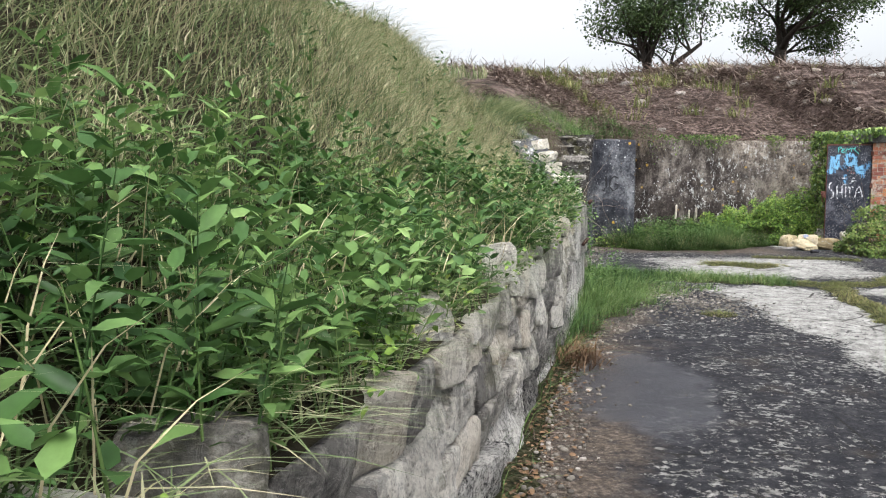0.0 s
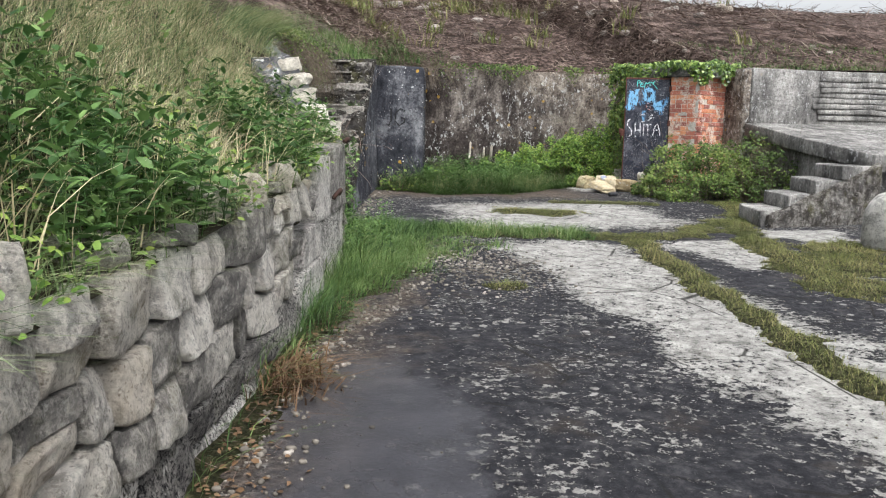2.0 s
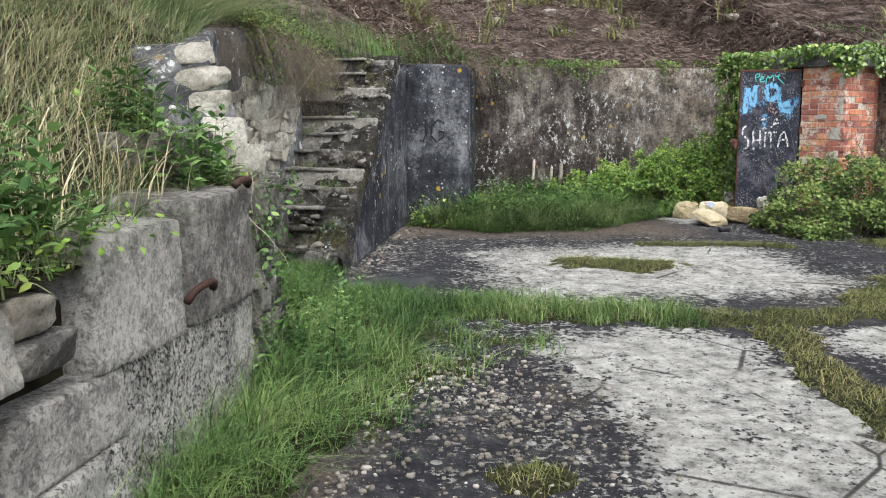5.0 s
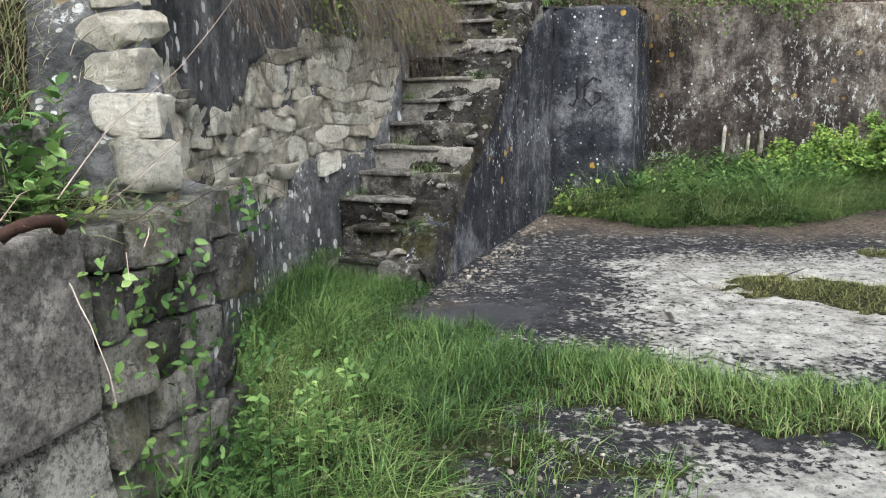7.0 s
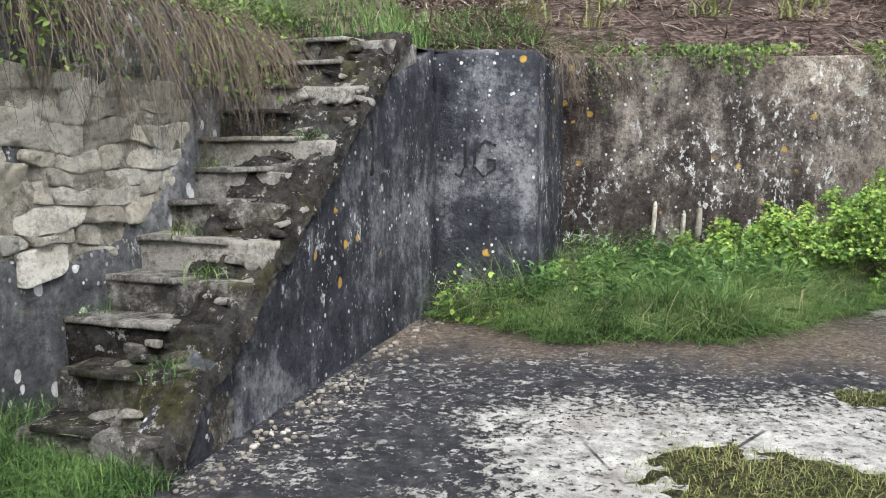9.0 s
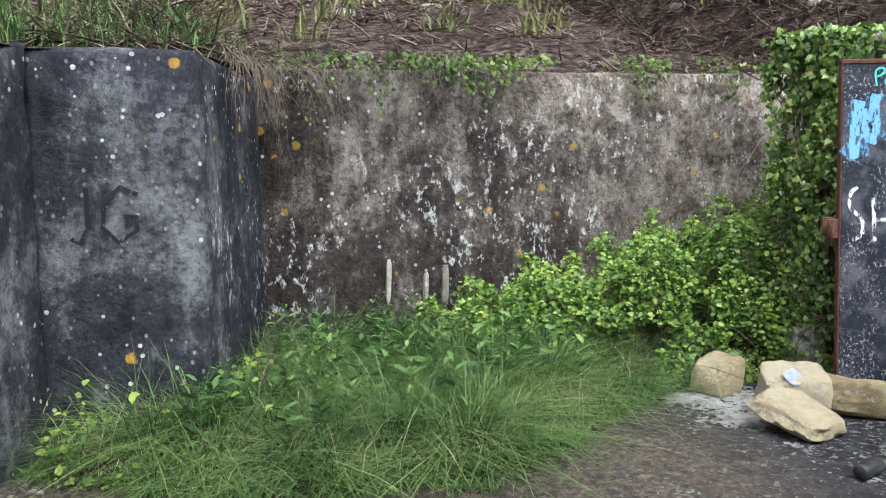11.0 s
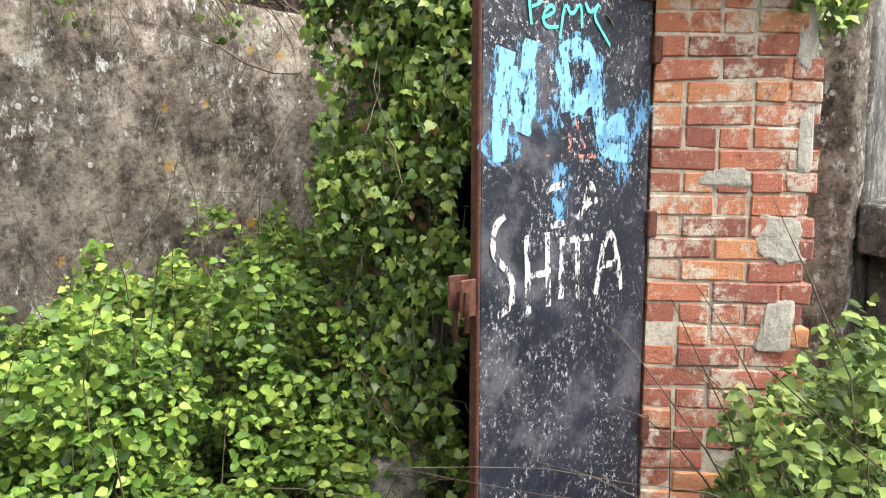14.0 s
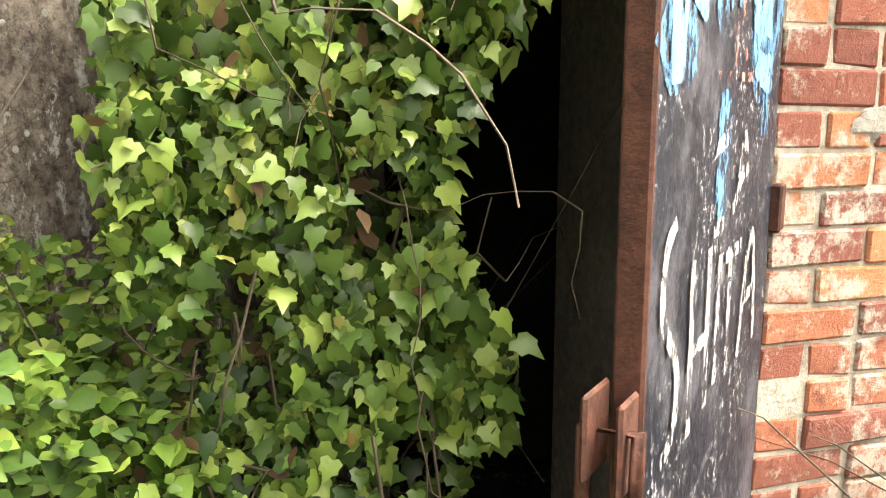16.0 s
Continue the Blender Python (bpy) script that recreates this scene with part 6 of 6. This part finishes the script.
def tree(place, high, spread, seed, label, stems, reach=0.65, count=17000):
    """A wind-shaped hawthorn: forking trunk, limbs, and a crown of small leaves with gaps."""
    top = empty("hawthorn_tree", label, "tree", "trees on the crest", at=place)
    rt = random.Random(seed)
    limbs, tips = [], []

    def grow(p, d, length, r, level):
        pts, rad = [p], [r]
        for i in range(5):
            d = (d + Vector((rt.gauss(0, 0.16), rt.gauss(0, 0.16), rt.gauss(0.02, 0.08)))).normalized()
            pts.append(pts[-1] + d * length / 5)
            rad.append(r * (1 - 0.11 * (i + 1)))
        limbs.append((pts, rad, level))
        if level > 1:
            tips.extend(pts[2:])
        if level < 4:
            for _ in range(3 if level else 5):
                i = rt.randint(2, 5)
                w = Vector((rt.gauss(0, 1) * spread, rt.gauss(0, 1) * spread, rt.uniform(-0.1, 0.8)))
                grow(pts[i], (d * 0.5 + w.normalized()).normalized(), length * rt.uniform(reach - 0.1, reach + 0.1), rad[i] * 0.62, level + 1)

    for k in range(stems):
        grow(Vector((rt.gauss(0, 0.12) * stems, rt.gauss(0, 0.1), -0.2)), Vector((rt.gauss(0, 0.25), rt.gauss(0, 0.2), 1)).normalized(), high * 0.42, 0.3 * high / 6 / stems ** 0.5, 0)
    v, q, t = [], [], []
    for pts, rad, level in limbs:
        a, b = tube(pts, rad, 6 if level < 2 else 4)
        base = len(v)
        v += a
        for f in b:
            (q if len(f) == 4 else t).append(tuple(i + base for i in f)) if len(f) in (3, 4) else None
    heap("trunk", [tuple(p) for p in v], q, t, BARK, top, True)
    cl = np.array([tuple(p) for p in tips])
    at = cl[rs.randint(0, len(cl), count)] + rs.normal(0, 0.34, (count, 3)) * (1, 1, 0.7)
    n = len(at)
    heap("crown", *leaves(OVATE, at, rs.normal(0, 1, (n, 3)), rs.normal(0, 0.6, (n, 3)) + (0, 0, 1), rs.uniform(0.09, 0.19, n)), TREELEAF, top)
    return top


tree((9.9, 39.5, 6.5), 7.0, 1.1, 3, "hawthorn with several thin stems and an open crown", 4, 0.66, 15000)
tree((15.9, 40.0, 6.55), 8.2, 1.7, 8, "broad dark hawthorn on a leaning trunk", 1, 0.78, 30000)


def scrub(place, size, seed, label):
    """A low thicket of small leaves on thin stems."""
    r0 = np.random.RandomState(seed)
    top = empty("scrub_bush", label, "bush", "scrub on the banks", at=place)
    n = int(2600 * size[0])
    u = spun(r0.normal(0, 1, (n, 3))) * (r0.uniform(0.25, 1, (n, 1)) ** 0.5)
    lump = np.array([1 + 0.5 * noise.noise(Vector(p) * 2.2 + Vector((seed, 0, 0))) for p in u])
    at = u * lump[:, None] * np.array(size)
    at[:, 2] = np.abs(at[:, 2])
    heap("crown", *leaves(OVATE, at, r0.normal(0, 1, (n, 3)), r0.normal(0, 0.6, (n, 3)) + (0, 0, 1), r0.uniform(0.06, 0.13, n)), TREELEAF, top)
    m = 50
    heap("stem", *lines(r0.normal(0, 0.25, (m, 3)) * (size[0], size[1], 0), r0.normal(0, 0.6, (m, 3)) + (0, 0, 1), r0.uniform(0.7, 1.2, m) * size[2], np.full(m, 0.012), 0, 0.2, 5), BARK, top)


for s, re, size in ((3.4, 3.6, (0.9, 0.8, 0.45)), (3.9, 3.9, (1.0, 0.8, 0.5)), (4.5, 4.4, (1.1, 0.9, 0.5)), (5.6, 5.2, (1.2, 1.0, 0.5)), (6.6, 6.0, (1.4, 1.2, 0.55)), (7.6, 8.0, (1.8, 1.3, 0.6)), (2.55, 2.3, (0.5, 0.5, 0.4)), (8.5, 12, (2.0, 1.5, 0.6))):
    scrub(bank(s, re), size, int(s * 10), "dark scrub thicket on the grassy bank")
for x, w in ((4.5, 1.6), (7.5, 1.2), (12.8, 2.0), (14.4, 1.6), (18.6, 1.4), (21, 1.2), (26, 2.0), (33, 2.4)):
    p = min((bank(13.5 + d * 0.05, 24) for d in range(28)), key=lambda q: abs(q.x - x))
    scrub((x, 40, p.z - 0.25), (w, 0.9, 0.55), int(x), "low dark scrub along the crest of the hill")

m = 420
x = 0.98 + rs.normal(0, 0.09, m)
y = 6.05 + rs.normal(0, 0.16, m)
stuff("withered_tussock", blades(np.stack([x, y, [ground_z(b) for b in y]], 1), rs.uniform(0.05, 0.2, m), rs.uniform(0.005, 0.012, m), 1.8, (0.4, -0.4)), DEAD, "withered brown tussock at the foot of the wall", "grass")

# ---- grit and pebbles ----
def grit(name, label, x, y, size, mat):
    shape = stone_shape((1, 1, 0.7), 3, 2, 3, 0.12)
    v0, f0 = np.array([tuple(v) for v in shape[0]]), np.array(shape[1])
    n = len(x)
    a = rs.uniform(0, 6.28, n)
    c, s = np.cos(a)[:, None], np.sin(a)[:, None]
    vx = (v0[None, :, 0] * c - v0[None, :, 1] * s) * size[:, None] * rs.uniform(0.7, 1.4, (n, 1)) + x[:, None]
    vy = (v0[None, :, 0] * s + v0[None, :, 1] * c) * size[:, None] + y[:, None]
    vz = v0[None, :, 2] * size[:, None] + (np.array([ground_z(b) for b in y]) + size * 0.2)[:, None]
    q = (f0[None] + (np.arange(n) * len(v0))[:, None, None]).reshape(-1, 4)
    return stuff(name, (np.stack([vx, vy, vz], 2).reshape(-1, 3), q, []), mat, label, "grit")


y = rs.uniform(1.5, 8.5, 1500)
grit("wallside_grit", "loose pebbles and chippings along the wall", wall_x(y) + 0.12 + np.abs(rs.normal(0, 0.16, 1500)) + 0.3 * np.clip(y - 6.5, 0, 2), y, 0.005 + 0.03 * rs.uniform(0, 1, 1500) ** 3, PEBBLE)
m = 900
y = rs.uniform(1.5, 8.0, m)
x = wall_x(y) + 0.03 + np.abs(rs.normal(0, 0.15, m))
stuff("leaf_litter", leaves(OVATE, np.stack([x, y, [ground_z(b) + 0.012 for b in y]], 1), rs.normal(0, 1, (m, 3)) * (1, 1, 0.15), rs.normal(0, 0.35, (m, 3)) + (0, 0, 1), rs.uniform(0.015, 0.05, m)), DEAD, "dead brown leaves lying along the foot of the wall", "leaf litter")
m = 160
y = rs.uniform(1.5, 8.0, m)
stuff("fallen_twigs", lines(np.stack([wall_x(y) + 0.04 + np.abs(rs.normal(0, 0.14, m)), y, [ground_z(b) + 0.01 for b in y]], 1), rs.normal(0, 1, (m, 3)) * (1, 1, 0.04), rs.uniform(0.06, 0.3, m), rs.uniform(0.002, 0.004, m), 0.0, 0.1, 4), TWIG, "thin fallen twigs along the foot of the wall", "twigs")
y = rs.uniform(12.2, 15.2, 700)
grit("stair_grit", "loose chippings at the foot of the stair wall", 2.1 + 0.257 * (y - 12.4) + np.abs(rs.normal(0, 0.14, 700)), y, 0.004 + 0.03 * rs.uniform(0, 1, 700) ** 3, PEBBLE)
a = rs.uniform(0, 6.28, 1600)
grit("gravel_patch", "coarse gravel at the edge of the grass", 2.7 + rs.normal(0, 0.3, 1600), 8.9 + rs.normal(0, 0.6, 1600), 0.005 + 0.024 * rs.uniform(0, 1, 1600) ** 2.5, PEBBLE)
grit("yard_grit", "stray pebbles scattered over the yard", rs.uniform(0.5, 7, 900), rs.uniform(3, 14.5, 900), rs.uniform(0.004, 0.014, 900), PEBBLE)

for u, z, w, h in ((0.49, 2.08, 0.08, 0.34), (0.43, 1.42, 0.18, 0.17), (0.45, 1.13, 0.15, 0.18), (0.5, 1.74, 0.05, 0.24), (0.25, 1.62, 0.16, 0.08)):
    p = P1 + brick_a * u + brick_n * 0.0005
    stone("cement_patch", (p.x, p.y, z), (w, 0.012, h), CEMENT, pier, (0, 0, math.degrees(math.atan2(brick_a.y, brick_a.x))), z * 9, "grey cement smeared over the bricks", 9, 8, 0.24)
